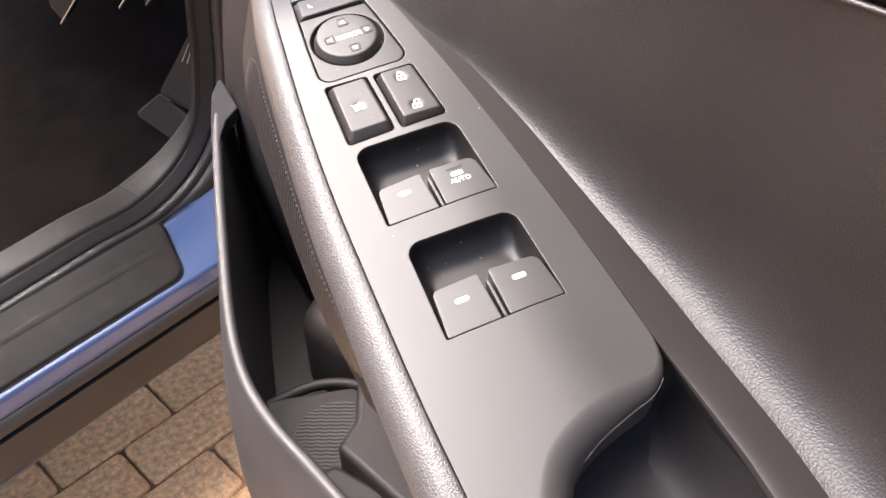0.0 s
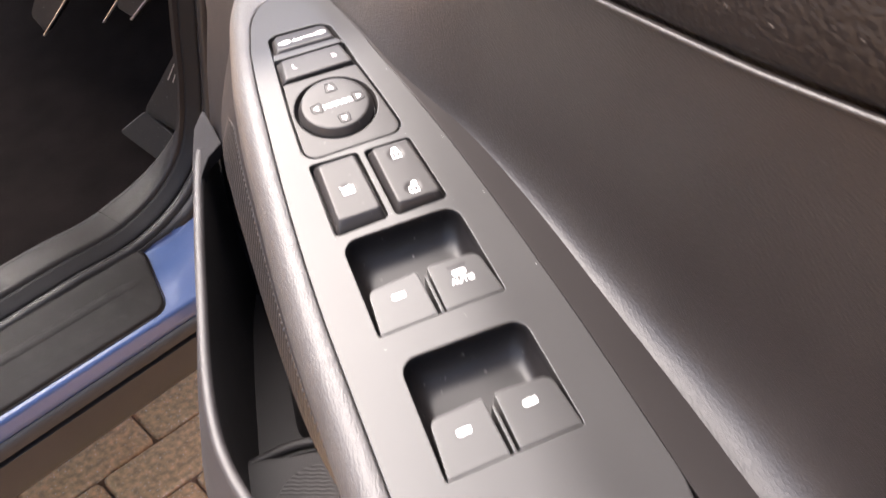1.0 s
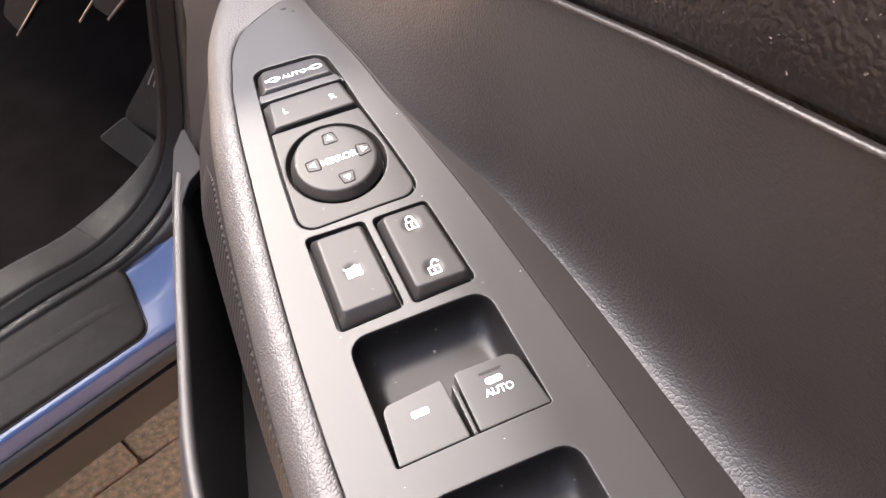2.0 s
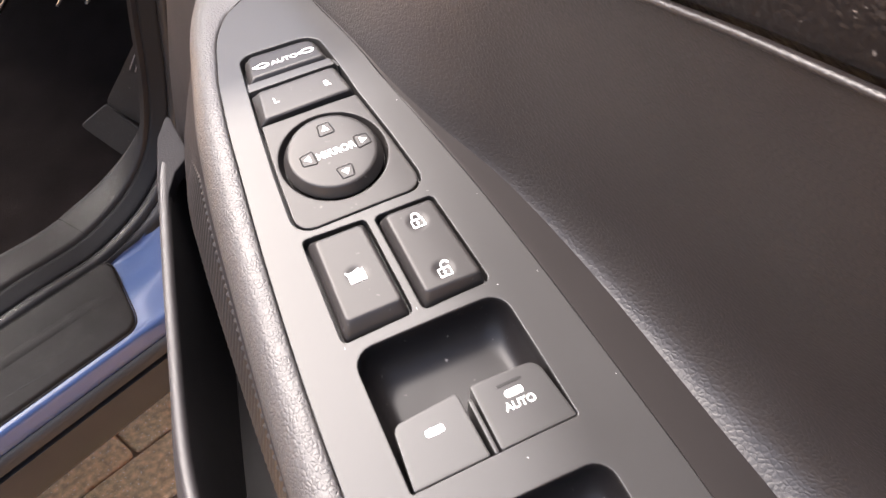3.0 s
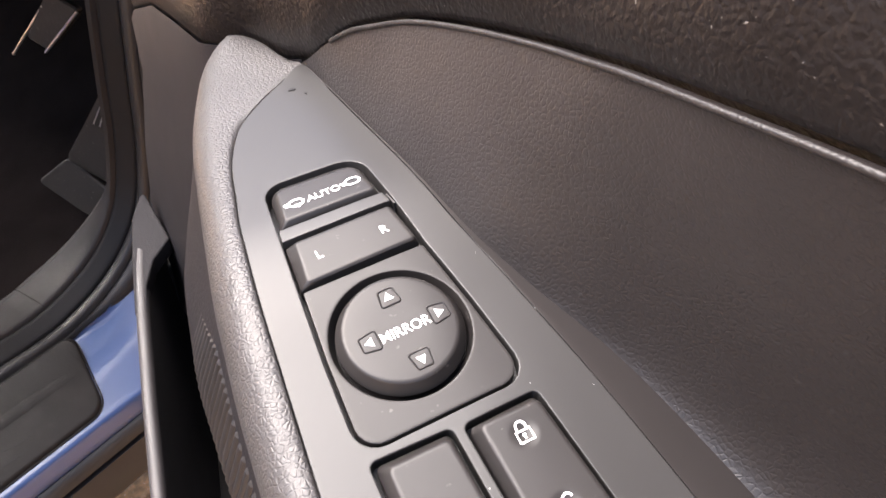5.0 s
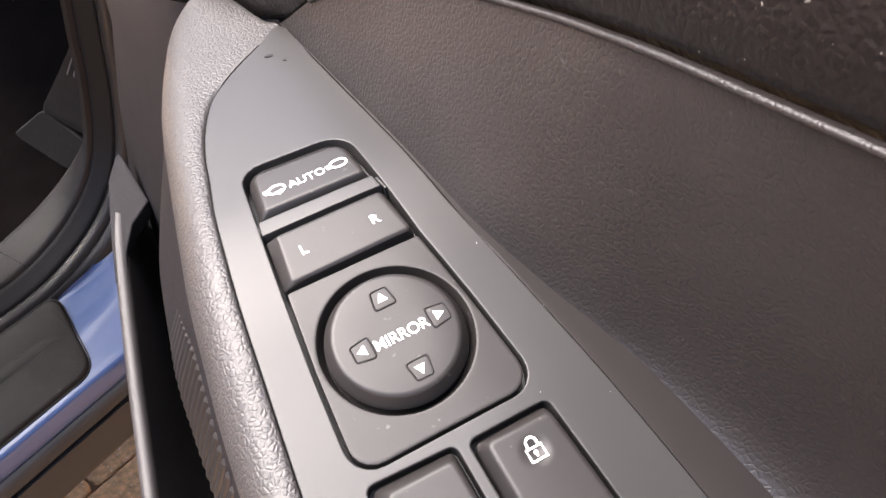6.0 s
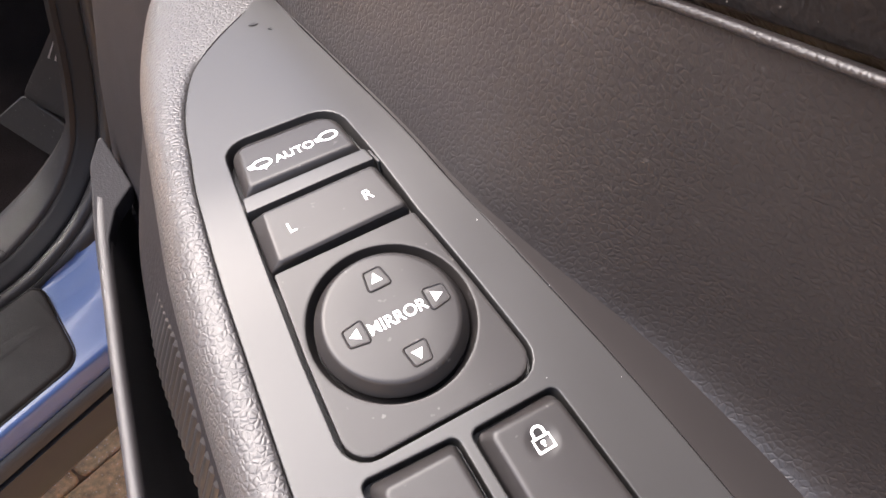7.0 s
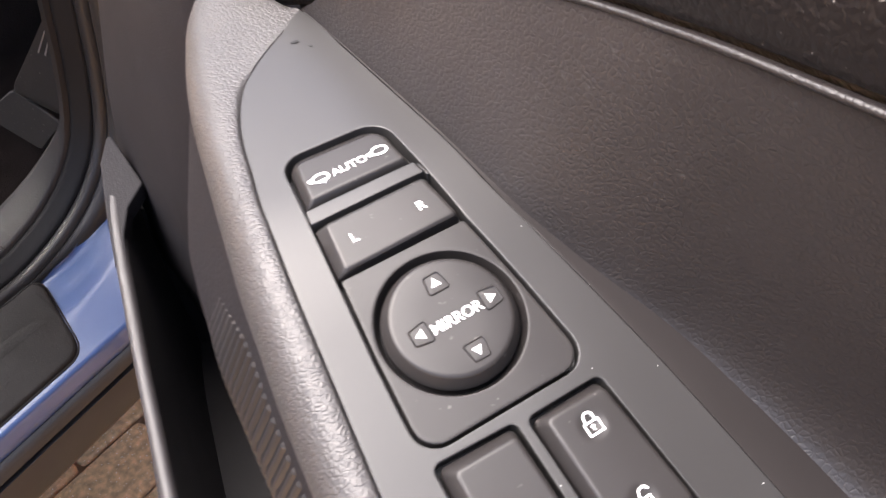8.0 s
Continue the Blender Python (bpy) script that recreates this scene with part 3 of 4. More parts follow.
SKIRT = next(i for i in range(RAIL_N) if i > 20 and rail_out[i].y < 116)
bm = bmesh.new()
grid = []
for i in range(SKIRT, RAIL_N):
    k = min(1, max(0.02, (i - SKIRT) / 9)) ** 0.5
    grid.append([skirt_point(i, d * k, skirt_out(i, d) * k) for d in (0, 4, 10, 16, 22, 29, 35, 42, 48, 54, 60, 66, 72, 76, 80)])
sheet(bm, grid)
part("skirt", bm, CARD, door, "smooth charcoal skirt under the rail", 60)
bm = bmesh.new()
keep_in, keep_out = rail_in, rail_out
rail_in, rail_out = resample(LEFT, 960), resample(OUT_PTS, 960)
grid = []
start = next(i for i in range(960) if i > 120 and rail_out[i].y < 72)
for i in range(start, 915):
    k = (0.7, 0.7, 0.5, 0.1, -0.7, -0.4)[i % 6]
    fade = min(1, 0.1 + (i - start) / 90)
    grid.append([skirt_point(i, d, skirt_out(i, d) + ((k + 0.7) * fade - 0.7 + 1.6 * (min(1, (i - start) / 40) - 1) if 6 < x < 50 else -2.4)) for x, d in [(x, 27 + (x - 27) * fade) for x in (4, 8, 17, 26, 36, 47, 52)]])
sheet(bm, grid)
rail_in, rail_out = keep_in, keep_out
part("ribbed_strip", bm, RIB, door, "finely ribbed strip below the rail", 5)

# soft leather pad that rises from the panel to a piped seam
EDGE = smooth([-300, -230, -187, -150, -125, -103, -82, -57, -28, 1, 23, 38, 55, 74, 95, 119], [48, 47.6, 46.9, 45.2, 43.8, 42, 40.2, 37.8, 34.4, 29.8, 26.3, 25.2, 24.2, 22.9, 21.5, 19.6])
SEAM_U = smooth([-320, -190, -136, -91, -50, -16, 20, 37, 58.7, 77, 90, 97, 104, 108.6, 113.8, 118], [84, 70, 58.5, 52.5, 50.6, 50.1, 49.9, 48, 44.2, 39.6, 34.3, 31.2, 27.5, 24.8, 21.8, 20.2])
SEAM_H = smooth([-320, -190, -136, -91, -50, -16, 6, 17, 37, 58.7, 77, 90, 97, 104, 108.6, 113.8, 118], [178, 139, 121, 105.3, 86.6, 69, 57, 50.4, 39.3, 27, 15.5, 5.3, -0.6, -8.6, -14.9, -22.7, -28])
GAP = smooth([-300, -190, -150, -120, -80, -30, 0, 20, 40, 80, 118], [21, 19, 17, 15, 13.8, 10, 4, 1.6, 0.8, 0.5, 0.3])


def panel_top(v):
    """Height of the panel's surface over its flat part, at a distance along."""
    if v <= BEND_START:
        return 0.0
    k = BEND / (BEND_END - BEND_START)
    a = math.asin(min(1, (v - BEND_START) * k))
    if a < BEND:
        return -(1 - math.cos(a)) / k
    y1, z1 = BEND_START + math.sin(BEND) / k, -(1 - math.cos(BEND)) / k
    return z1 - (v - y1) * math.tan(BEND)


FILLET = smooth([-320, -187, -120, -60, -20, 20, 60, 118], [34, 29, 19, 12, 8, 5, 4, 0.4])
LIFT = smooth([-320, -187, -120, -60, -20, 20, 60, 118], [12, 14, 22, 37, 51, 62, 65, 60])


def pad_section(v):
    """The smooth ledge beside the panel and the leather face that rises from its crease, as two rows of points."""
    cup = lerp(v, [-235, -186], [1, 0])
    low = Vector((EDGE(v) + 0.25 + 3 * cup, panel_top(v) - 0.6 - fall(EDGE(v))))
    foot = low + Vector((GAP(v), -0.37 * GAP(v) * lerp(v, [20, 60], [1, 0])))
    top = Vector((SEAM_U(v), SEAM_H(v)))
    rise = top - foot
    lean = Matrix.Rotation(radians(lerp(v, [-140, -60, 0, 60], [9, 8, 6, 2])), 2) @ rise
    ledge = [low + Vector((16 * cup, -3 - 44 * cup)), low + Vector((7 * cup, -2 - 15 * cup)), low + Vector((2.0 * cup, -1 - 6.5 * cup)), low + Vector((0.4 * cup, -0.4 - 2.6 * cup)),
             low + Vector((1.2 * cup, -0.7 * cup)), low.lerp(foot, 0.04) + Vector((3 * cup, 0.08))]
    ledge += [ledge[-1].lerp(foot, t) for t in (0.3, 0.6, 0.9, 1.0)]
    a = radians(LIFT(v))
    c1, c2 = foot + Vector((math.cos(a), math.sin(a))) * min(FILLET(v), rise.length * 0.3), top - lean * 0.62
    face = [foot + Vector((0.5, -1.2))] + [foot * (1 - t) ** 3 + c1 * 3 * t * (1 - t) ** 2 + c2 * 3 * t * t * (1 - t) + top * t ** 3 for t in np.linspace(0, 1, 33) ** 1.6]
    face.append(top + Vector((2.2, -0.6)))
    return ledge, face


stations = list(np.linspace(-320, 60, 60)) + list(np.linspace(62, 118, 40))
for k, (name, mat, label) in enumerate((("ledge", LEDGE, "smooth dark ledge between panel and pad"), ("armrest_pad", LEATHER, "black soft leather-grained door pad"))):
    bm = bmesh.new()
    sheet(bm, [[flat(p.x, v, p.y) for p in pad_section(v)[k]] for v in stations])
    part(name, bm, mat, door, label, 40)


bm = bmesh.new()
tube(bm, [flat(SEAM_U(v) - 0.4, v, SEAM_H(v) - 0.2) for v in stations if v < 106], 0.00075, 14)
part("piping", bm, LEATHER, door, "rounded leather piping along the seam")

# upper door trim above the seam, and the card round the hinge end
BASE = [(SEAM_U(v) + 1.2, v, SEAM_H(v) + 1.0) for v in stations[:-1]] + [(21.0, 119.5, -28), (17.5, 127, -33.5), (14.2, 139, -39), (9.5, 151, -43), (2, 158, -47), (-3, 175, -58), (-5, 215, -80), (-8, 270, -112), (-12, 330, -160), (-13, 352, -178)]
bm = bmesh.new()
UP = [(7, -16), (5, -5), (3.4, -1.4), (2.4, -0.6), (0.9, -0.2), (0.25, 0.5), (0.1, 2.0), (0.5, 8), (1.8, 13), (2.8, 18), (4.2, 22), (6.5, 26), (10, 30), (15, 33.5), (22, 36.5), (34, 40), (60, 42), (110, 42)]
sheet(bm, [[flat(u + a, v + 0.15 * b, h + b * 1.15) for a, b in UP] for u, v, h in BASE])
part("upper_trim", bm, UPPER, door, "coarse-grained black upper door trim", 60)
bm = bmesh.new()
grid = []
for u, v, h in BASE[-10:]:
    t = lerp(v, [119, 352], [0, 1])
    grid.append([flat(u - 0.5, v, h), flat(u - 1.5 - 2 * t, v - 0.5, h - 5), flat(u - 6 - 3 * t, v - 8, h - 40), flat(u - 18 - 8 * t, v - 22 * t, h - 90), flat(u - 30 - 12 * t, v - 36 * t, h - 150), flat(u - 40 - 16 * t, v - 50 * t, h - 230), flat(u - 46, v - 90 * t, h - 330), flat(u - 46, v - 130 * t, h - 470)])
sheet(bm, grid)
part("front_card", bm, CARD, door, "charcoal door card at the hinge end", 70)

# door bin below the armrest
RIM = [(-0.206, 0.655, 0.650), (-0.199, 0.600, 0.644), (-0.183, 0.525, 0.634), (-0.168, 0.462, 0.626), (-0.153, 0.402, 0.618), (-0.140, 0.362, 0.612), (-0.126, 0.334, 0.608), (-0.106, 0.307, 0.605), (-0.080, 0.279, 0.603), (-0.058, 0.255, 0.601), (-0.025, 0.220, 0.600), (0.010, 0.175, 0.600), (0.035, 0.13, 0.600), (0.05, 0.05, 0.600)]
rim = resample(RIM, 90)
bm = bmesh.new()
grid = []
for i, p in enumerate(rim):
    t = (rim[min(i + 1, 89)] - rim[max(i - 1, 0)])
    o = Vector((t.y, -t.x, 0)).normalized() * -1
    o = o if o.x < 0 else -o
    f = 1.0
    belly = 0.003 + 0.011 * min(1, max(0, (i - 22) / 22))
    row = [p - o * 0.0022 + Vector((0, 0, -0.20)) * f - o * 0.015 * f, p - o * 0.0045 + Vector((0, 0, -0.07)) * f - o * 0.002 * f, p - o * 0.0042 + Vector((0, 0, -0.006)), p - o * 0.0034 + Vector((0, 0, -0.0012)), p - o * 0.0015, p + o * 0.0015, p + o * 0.0034 + Vector((0, 0, -0.0012)), p + o * 0.0042 + Vector((0, 0, -0.006)),
           p + o * (0.0042 + belly * 0.45) + Vector((0, 0, -0.022)), p + o * (0.004 + belly * 0.85) + Vector((0, 0, -0.05)), p + o * (0.004 + belly) + Vector((0, 0, -0.10)), p + o * belly * 0.7 + Vector((0, 0, -0.22))]
    grid.append([TO_DOOR @ q for q in row])
sheet(bm, grid)
part("door_bin", bm, BIN, door, "black moulded door bin with a rounded rim", 70)
bm = bmesh.new()
cap = rounded([(-209, 668), (-211, 640), (-203.3, 598), (-195.4, 562), (-187.6, 560), (-192, 583), (-191.2, 604), (-184, 622)], [2, 6, 30, 1, 1, 30, 8, 3], 5, 4)
solid(bm, cap, 651.4, 640, 1.2, place=lambda x, y, z: TO_DOOR @ (Vector((x, y, z + (y - 655) * 0.140)) * 0.001))
part("bin_tip", bm, CARD, door, "flat cap where the bin meets the card")


def world_block(corners, low, high, r=0.004, roll=2.5):
    """A block standing upright over a plan loop in world metres, with rounded upper edges, in the door's frame."""
    bm = bmesh.new()
    loop = rounded([(x * 1000, y * 1000) for x, y in corners], r * 1000, 5, 4)
    solid(bm, loop, high * 1000, low * 1000, roll, place=lambda x, y, z: TO_DOOR @ (Vector((x, y, z)) * 0.001))
    return bm


part("bin_floor", world_block([(-0.235, 0.68), (-0.182, 0.436), (-0.10, 0.460), (-0.05, 0.68)], 0.40, 0.452, 0.004, 4), SHADED, door)
part("bin_step", world_block([(-0.155, 0.412), (-0.115, 0.330), (-0.05, 0.22), (0.05, 0.3), (-0.03, 0.435), (-0.075, 0.428)], 0.38, 0.500, 0.012), SHADED, door)
part("bin_base", world_block([(-0.23, 0.68), (-0.17, 0.40), (-0.05, 0.2), (0.08, 0.1), (0.05, 0.5), (-0.05, 0.68)], 0.36, 0.38), SHADED, door)
part("bin_bulge", world_block([(-0.130, 0.482), (-0.06, 0.425), (-0.01, 0.57), (-0.104, 0.550)], 0.38, 0.53, 0.026, 20), SHADED, door, "rounded bulge of the bin's inner wall", 60)
part("bottle_support", world_block([(-0.071, 0.416), (-0.069, 0.372), (-0.080, 0.348), (-0.02, 0.29), (0.06, 0.33), (0.0, 0.45)], 0.49, 0.528, 0.006, 5), SHADED, door, "", 60)
part("bin_shelf", world_block([(-0.083, 0.345), (-0.100, 0.322), (-0.05, 0.24), (0.06, 0.2), (0.06, 0.3), (-0.05, 0.325)], 0.49, 0.515, 0.008, 5), SHADED, door, "", 60)
part("bin_front", world_block([(-0.212, 0.690), (-0.205, 0.650), (-0.125, 0.640), (-0.125, 0.690)], 0.38, 0.60), SHADED, door)
# rounded lip round the bottle holder
bm = bmesh.new()
tube(bm, [TO_DOOR @ p for p in resample([(-0.158, 0.404, 0.492), (-0.138, 0.418, 0.494), (-0.110, 0.431, 0.497), (-0.084, 0.432, 0.499), (-0.064, 0.420, 0.504), (-0.058, 0.398, 0.512)], 30)], 0.0045, 12)
part("bottle_lip", bm, SHADED, door, "rounded lip of the bottle holder", 70)
# wavy-ribbed rubber mat in the bottle holder
bm = bmesh.new()
cx, cy, rr = -0.084, 0.378, 0.033
grid = []
for k in range(-52, 53):
    y = k / 52 * rr * 0.985
    half = math.sqrt(max(1e-6, rr * rr - y * y))
    up = 0.0006 * abs(math.sin(y / 0.0034 * math.pi))
    grid.append([TO_DOOR @ Vector((cx + half * x, cy + y + 0.0004 * math.sin(half * x / 0.0045 * math.pi), 0.5016 + up)) for x in np.linspace(-1, 1, 41)])
sheet(bm, grid)
part("bottle_mat", bm, SHADED, door, "wavy-ribbed rubber mat in the bottle holder", 70)
bm = bmesh.new()
tube(bm, [TO_DOOR @ Vector((cx + (rr + 0.0004) * math.cos(a), cy + (rr + 0.0004) * math.sin(a), 0.5008)) for a in np.linspace(0, 2 * math.pi, 49)], 0.0007, 6)
part("mat_groove", bm, WELL, door)
# back wall of the bin under the armrest
bm = bmesh.new()
sheet(bm, [[TO_DOOR @ Vector((x + dx, y, z)) for dx, z in ((0.0, 0.70), (0.01, 0.66), (0.02, 0.60), (0.03, 0.38))] for x, y in ((-0.19, 0.76), (-0.150, 0.66), (-0.10, 0.52), (-0.055, 0.40), (-0.01, 0.30), (0.05, 0.20), (0.12, 0.06))])
part("inner_card", bm, SHADED, door)
# pull cup behind the panel's rear corner
bm = bmesh.new()
cup = rounded([(-15, -205), (-20, -300), (62, -300), (60, -188), (46, -190)], [8, 8, 8, 6, 6], along=8)
rows = strip(bm, [[flat(u, v, h) for u, v in inset(cup, w)] for w, h in ((-3, -14), (0, -20), (2, -35), (6, -50), (14, -58), (20, -60))])
fill(bm, rows[-1])
part("pull_cup", bm, SHADED, door, "deep pull cup, darkened for its shade", 60)
# outer skin of the door
bm = bmesh.new()
sheet(bm, [[flat(u, v, h) for u, h in ((98, 260), (128, 150), (150, 0), (150, -250), (120, -480))] for v in (-900, -300, 0, 200, 352)])
part("outer_skin", bm, OUTSIDE, door, "blue painted outer skin")

# window above the belt line, out of view: glass in a black frame, added to block light from the right
def window_point(v, up, out=0.0):
    """A point of the window: along the door, up from the belt line and out of the glass, in metres, in the door's frame."""
    base = DOOR @ Vector((0.11, v, 0))
    side = Vector((-AX.x, -AX.y, 0)).normalized()
    return TO_DOOR @ (Vector((base.x, base.y, 1.0 + up)) + side * (0.28 * up - out))


PANE = [(0.16, 0.0), (-0.30, 0.42), (-0.80, 0.40), (-0.84, 0.0)]
bm = bmesh.new()
rows = strip(bm, [[window_point(v, up, o) for v, up in PANE] for o in (-0.002, 0.002)])
bm.faces.new(rows[0]), bm.faces.new(rows[1])
part("window_glass", bm, GLASS, door, "unseen door window glass, tinted to darken reflections")
bm = bmesh.new()
rows = strip(bm, [[window_point(v, up, o) for v, up in loop] for loop, o in ((PANE, -0.012), (inset(PANE, -0.045), -0.014), (inset(PANE, -0.045), 0.014), (PANE, 0.012), (PANE, -0.012))])
part("window_frame", bm, RUBBER, door, "black window frame")

for drop in (0.0, 0.22):
    bm = bmesh.new()
    a, b = TO_DOOR @ Vector((-0.155, 0.72, 0.70 - drop)), TO_DOOR @ Vector((-0.205, 1.075, 0.70 - drop))
    tube(bm, [a, a.lerp(b, 0.5), b], 0.018, 10)
    part("hinge", bm, RUBBER, door, "black hinge arms to the pillar")

# ---- the car body beside the open door ----
CA, CB = Vector((0.588, 0.809, 0)).normalized(), Vector((-0.809, 0.588, 0)).normalized()
CAR = Matrix((CA, CB, Vector((0, 0, 1)))).transposed().to_4x4()
GROUND = -0.04
car = thing("car", "blue car with dark sill trim, rubber seal and dark footwell", "car", CAR)


# the sill runs a little askew of the opening: its own axes, along and across
SA, SB = Vector((0.6356, 0.772, 0)).normalized(), Vector((-0.772, 0.6356, 0)).normalized()
FROM_WORLD = CAR.inverted()


def on_sill(q, b, z):
    return FROM_WORLD @ (SA * q + SB * b + Vector((0, 0, z)))


def sill_strip(name, profile, q0, q1, mat, label="", angle=40):
    bm = bmesh.new()
    sheet(bm, [[on_sill(q, b, z) for b, z in profile] for q in np.linspace(q0, q1, 12)])
    return part(name, bm, mat, car, label, angle)


# painted sill with a crisp ridge, running into the rise towards the hinge pillar
SILL = [(0.81, 0.371), (0.798, 0.3718), (0.785, 0.3727), (0.778, 0.3732), (0.772, 0.3735), (0.766, 0.373), (0.761, 0.3725), (0.757, 0.3721), (0.752, 0.3715), (0.741, 0.369), (0.73, 0.3660), (0.7075, 0.3596), (0.7040, 0.3588), (0.7000, 0.3580), (0.6978, 0.3568), (0.6966, 0.3550), (0.6955, 0.3510), (0.6938, 0.3440), (0.6922, 0.3385), (0.6935, 0.3360)]


def rise(q, b):
    """How far the painted sill sweeps up towards the pillar."""
    t = max(0, q - 0.352)
    inside = min(1, max(0, (b - 0.70) / 0.08))
    crease = lerp(q, [0.37, 0.41, 0.45, 0.52], [0.757, 0.760, 0.775, 0.81])
    return (0.5 * t * t + 0.9 * max(0, q - 0.42) ** 1.6) * inside + 0.25 * max(0, b - crease) * lerp(q, [0.355, 0.40], [0, 1])


bm = bmesh.new()
sheet(bm, [[on_sill(q, min(b, lerp(q, [0.30, 0.35, 0.42, 0.50], [0.76, 0.786, 0.786, 0.81])), z + rise(q, b)) for b, z in SILL] for q in np.linspace(-1.3, 0.75, 90)])
part("sill", bm, PAINT, car, "metallic blue painted sill with a sharp ridge", 60)
# black scuff plate let into the sill, with a low step along it
plate = rounded([(-1.25, 0.7046), (0.358, 0.7046), (0.383, 0.772), (0.386, 0.787), (-1.25, 0.787)], [0.004, 0.024, 0.03, 0.003, 0.004], 6, 10)



def plate_top(q, b):
    return 0.3600 + 0.28 * (b - 0.7046) + rise(q, b) * 0.8


bm = bmesh.new()
rings = []
for w, z in ((-0.0012, -0.010), (-0.0012, 0.0002), (0.0, 0.0006), (0.0005, -0.003), (0.0009, 0.0010), (0.0022, 0.0024), (0.004, 0.0028)):
    rings.append([on_sill(q, b, z + plate_top(q, b)) for q, b in inset(plate, w)])
rows = strip(bm, rings)
fill(bm, rows[-1])
part("scuff_plate", bm, SCUFF, car, "scuffed dark plastic sill plate", 40)
# raised ridge along the plate and a few scratches on it
ridge = [(0.7465, -0.0010), (0.7485, 0.0004), (0.7510, 0.0012), (0.7540, 0.0016), (0.7575, 0.0010), (0.7610, 0.0001), (0.7660, -0.0008)]
bm = bmesh.new()
sheet(bm, [[on_sill(q, b, plate_top(q, 0.747) + 0.0028 + 0.25 * (b - 0.747) + h * min(1, (0.368 - q) / 0.02)) for b, h in ridge] for q in np.linspace(-1.24, 0.368, 40)])
part("plate_ridge", bm, SCUFF, car, "worn ridge along the sill plate", 60)
for path in ([(0.255, 0.737), (0.270, 0.731), (0.288, 0.727), (0.300, 0.729)], [(0.190, 0.727), (0.225, 0.722), (0.262, 0.7185), (0.285, 0.7182)]):
    bm = bmesh.new()
    ribbon(bm, [tuple(p) for p in resample(path, 14)], 0.0016, lambda q, b, h: on_sill(q, b, plate_top(q, b) + 0.0030 + h * 0.001), 0.0)
    part("scratch", bm, CHANNEL, car)
# side cladding under the sill
sill_strip("cladding", [(0.6950, 0.3372), (0.6900, 0.3362), (0.6878, 0.3335), (0.6868, 0.328), (0.6866, 0.3205)], -1.3, 1.0, CLAD, "weathered black side cladding")
sill_strip("cladding_groove", [(0.6866, 0.3205), (0.6925, 0.3190), (0.6925, 0.3150), (0.6866, 0.3130)], -1.3, 1.0, RUBBER)
sill_strip("lower_cladding", [(0.6866, 0.3130), (0.6875, 0.300), (0.6935, 0.260), (0.6975, 0.2515), (0.705, 0.248), (0.80, 0.240), (1.4, 0.235)], -1.3, 1.0, CLAD, "weathered black lower cladding")

# the door aperture: seal, kick trim and footwell, swept along the opening's edge
OPEN = [(-1.2, 0.385), (0.0, 0.384), (0.25, 0.383), (0.354, 0.384), (0.404, 0.381), (0.446, 0.383), (0.498, 0.399), (0.538, 0.427), (0.564, 0.464), (0.581, 0.525), (0.590, 0.587), (0.599, 0.645), (0.612, 0.74), (0.61, 0.9), (0.56, 1.1)]
opening = resample(OPEN, 120)
JOINT_AT = next(i for i in range(120) if opening[i].x > 0.44)


def sweep(name, profile, mat, label="", angle=50):
    """Sweeps (inward from the opening's edge, across the car) along the opening."""
    bm = bmesh.new()
    grid = []
    for i, p in enumerate(opening):
        t = (opening[min(i + 1, 119)] - opening[max(i - 1, 0)]).normalized()
        nrm = Vector((-t.y, t.x))
        slim = lerp(p.y, [0.386, 0.47], [1.0, 0.15])
        grid.append([Vector((p.x + nrm.x * a, 0.809 + max(0, b - 0.809) * slim + min(0, b - 0.809), p.y + nrm.y * a)) for a, b in profile])
    sheet(bm, grid)
    return part(name, bm, mat, car, label, angle)


sweep("door_seal", [(-0.007, 0.7872), (-0.001, 0.7868), (0.0025, 0.785), (0.0040, 0.7815), (0.0035, 0.778), (0.0012, 0.7745), (-0.004, 0.7725)], RUBBER, "black rubber door seal")
sweep("seal_channel", [(0.010, 0.8078), (0.0105, 0.806), (0.0085, 0.803), (0.0035, 0.7965), (0.0015, 0.7925), (-0.001, 0.7902), (-0.007, 0.7895), (-0.007, 0.7872)], CHANNEL, "dark sloping trim beside the seal")
# outer lip; past the scuff plate it widens into a flat flange over the paint
bm = bmesh.new()
grid = []
for i, p in enumerate(opening):
    t = (opening[min(i + 1, 119)] - opening[max(i - 1, 0)]).normalized()
    wide = lerp(p.x, [0.41, 0.52], [0.0, 0.35])
    row = [(-0.004, 0.7725), (-0.0025, 0.7715), (-0.002, 0.770), (-0.0025, 0.7695), (-0.004 + 0.004 * wide, 0.769 - 0.004 * wide), (-0.010 + 0.009 * wide, 0.768 - 0.022 * wide), (-0.014 + 0.010 * wide, 0.767 - 0.0235 * wide), (-0.05, 0.766 - 0.024 * wide)]
    grid.append([Vector((p.x - t.y * a, b, p.y + t.x * a)) for a, b in row])
sheet(bm, grid)
part("outer_seal", bm, RUBBER, car, "thin black outer seal lip", 50)
sweep("kick_trim", [(0.009, 0.8075), (0.0135, 0.809), (0.0155, 0.813), (0.0165, 0.845), (0.0145, 0.8535), (0.009, 0.857), (-0.05, 0.862), (-0.16, 0.87)], KICK, "dark grey kick trim inside the opening")
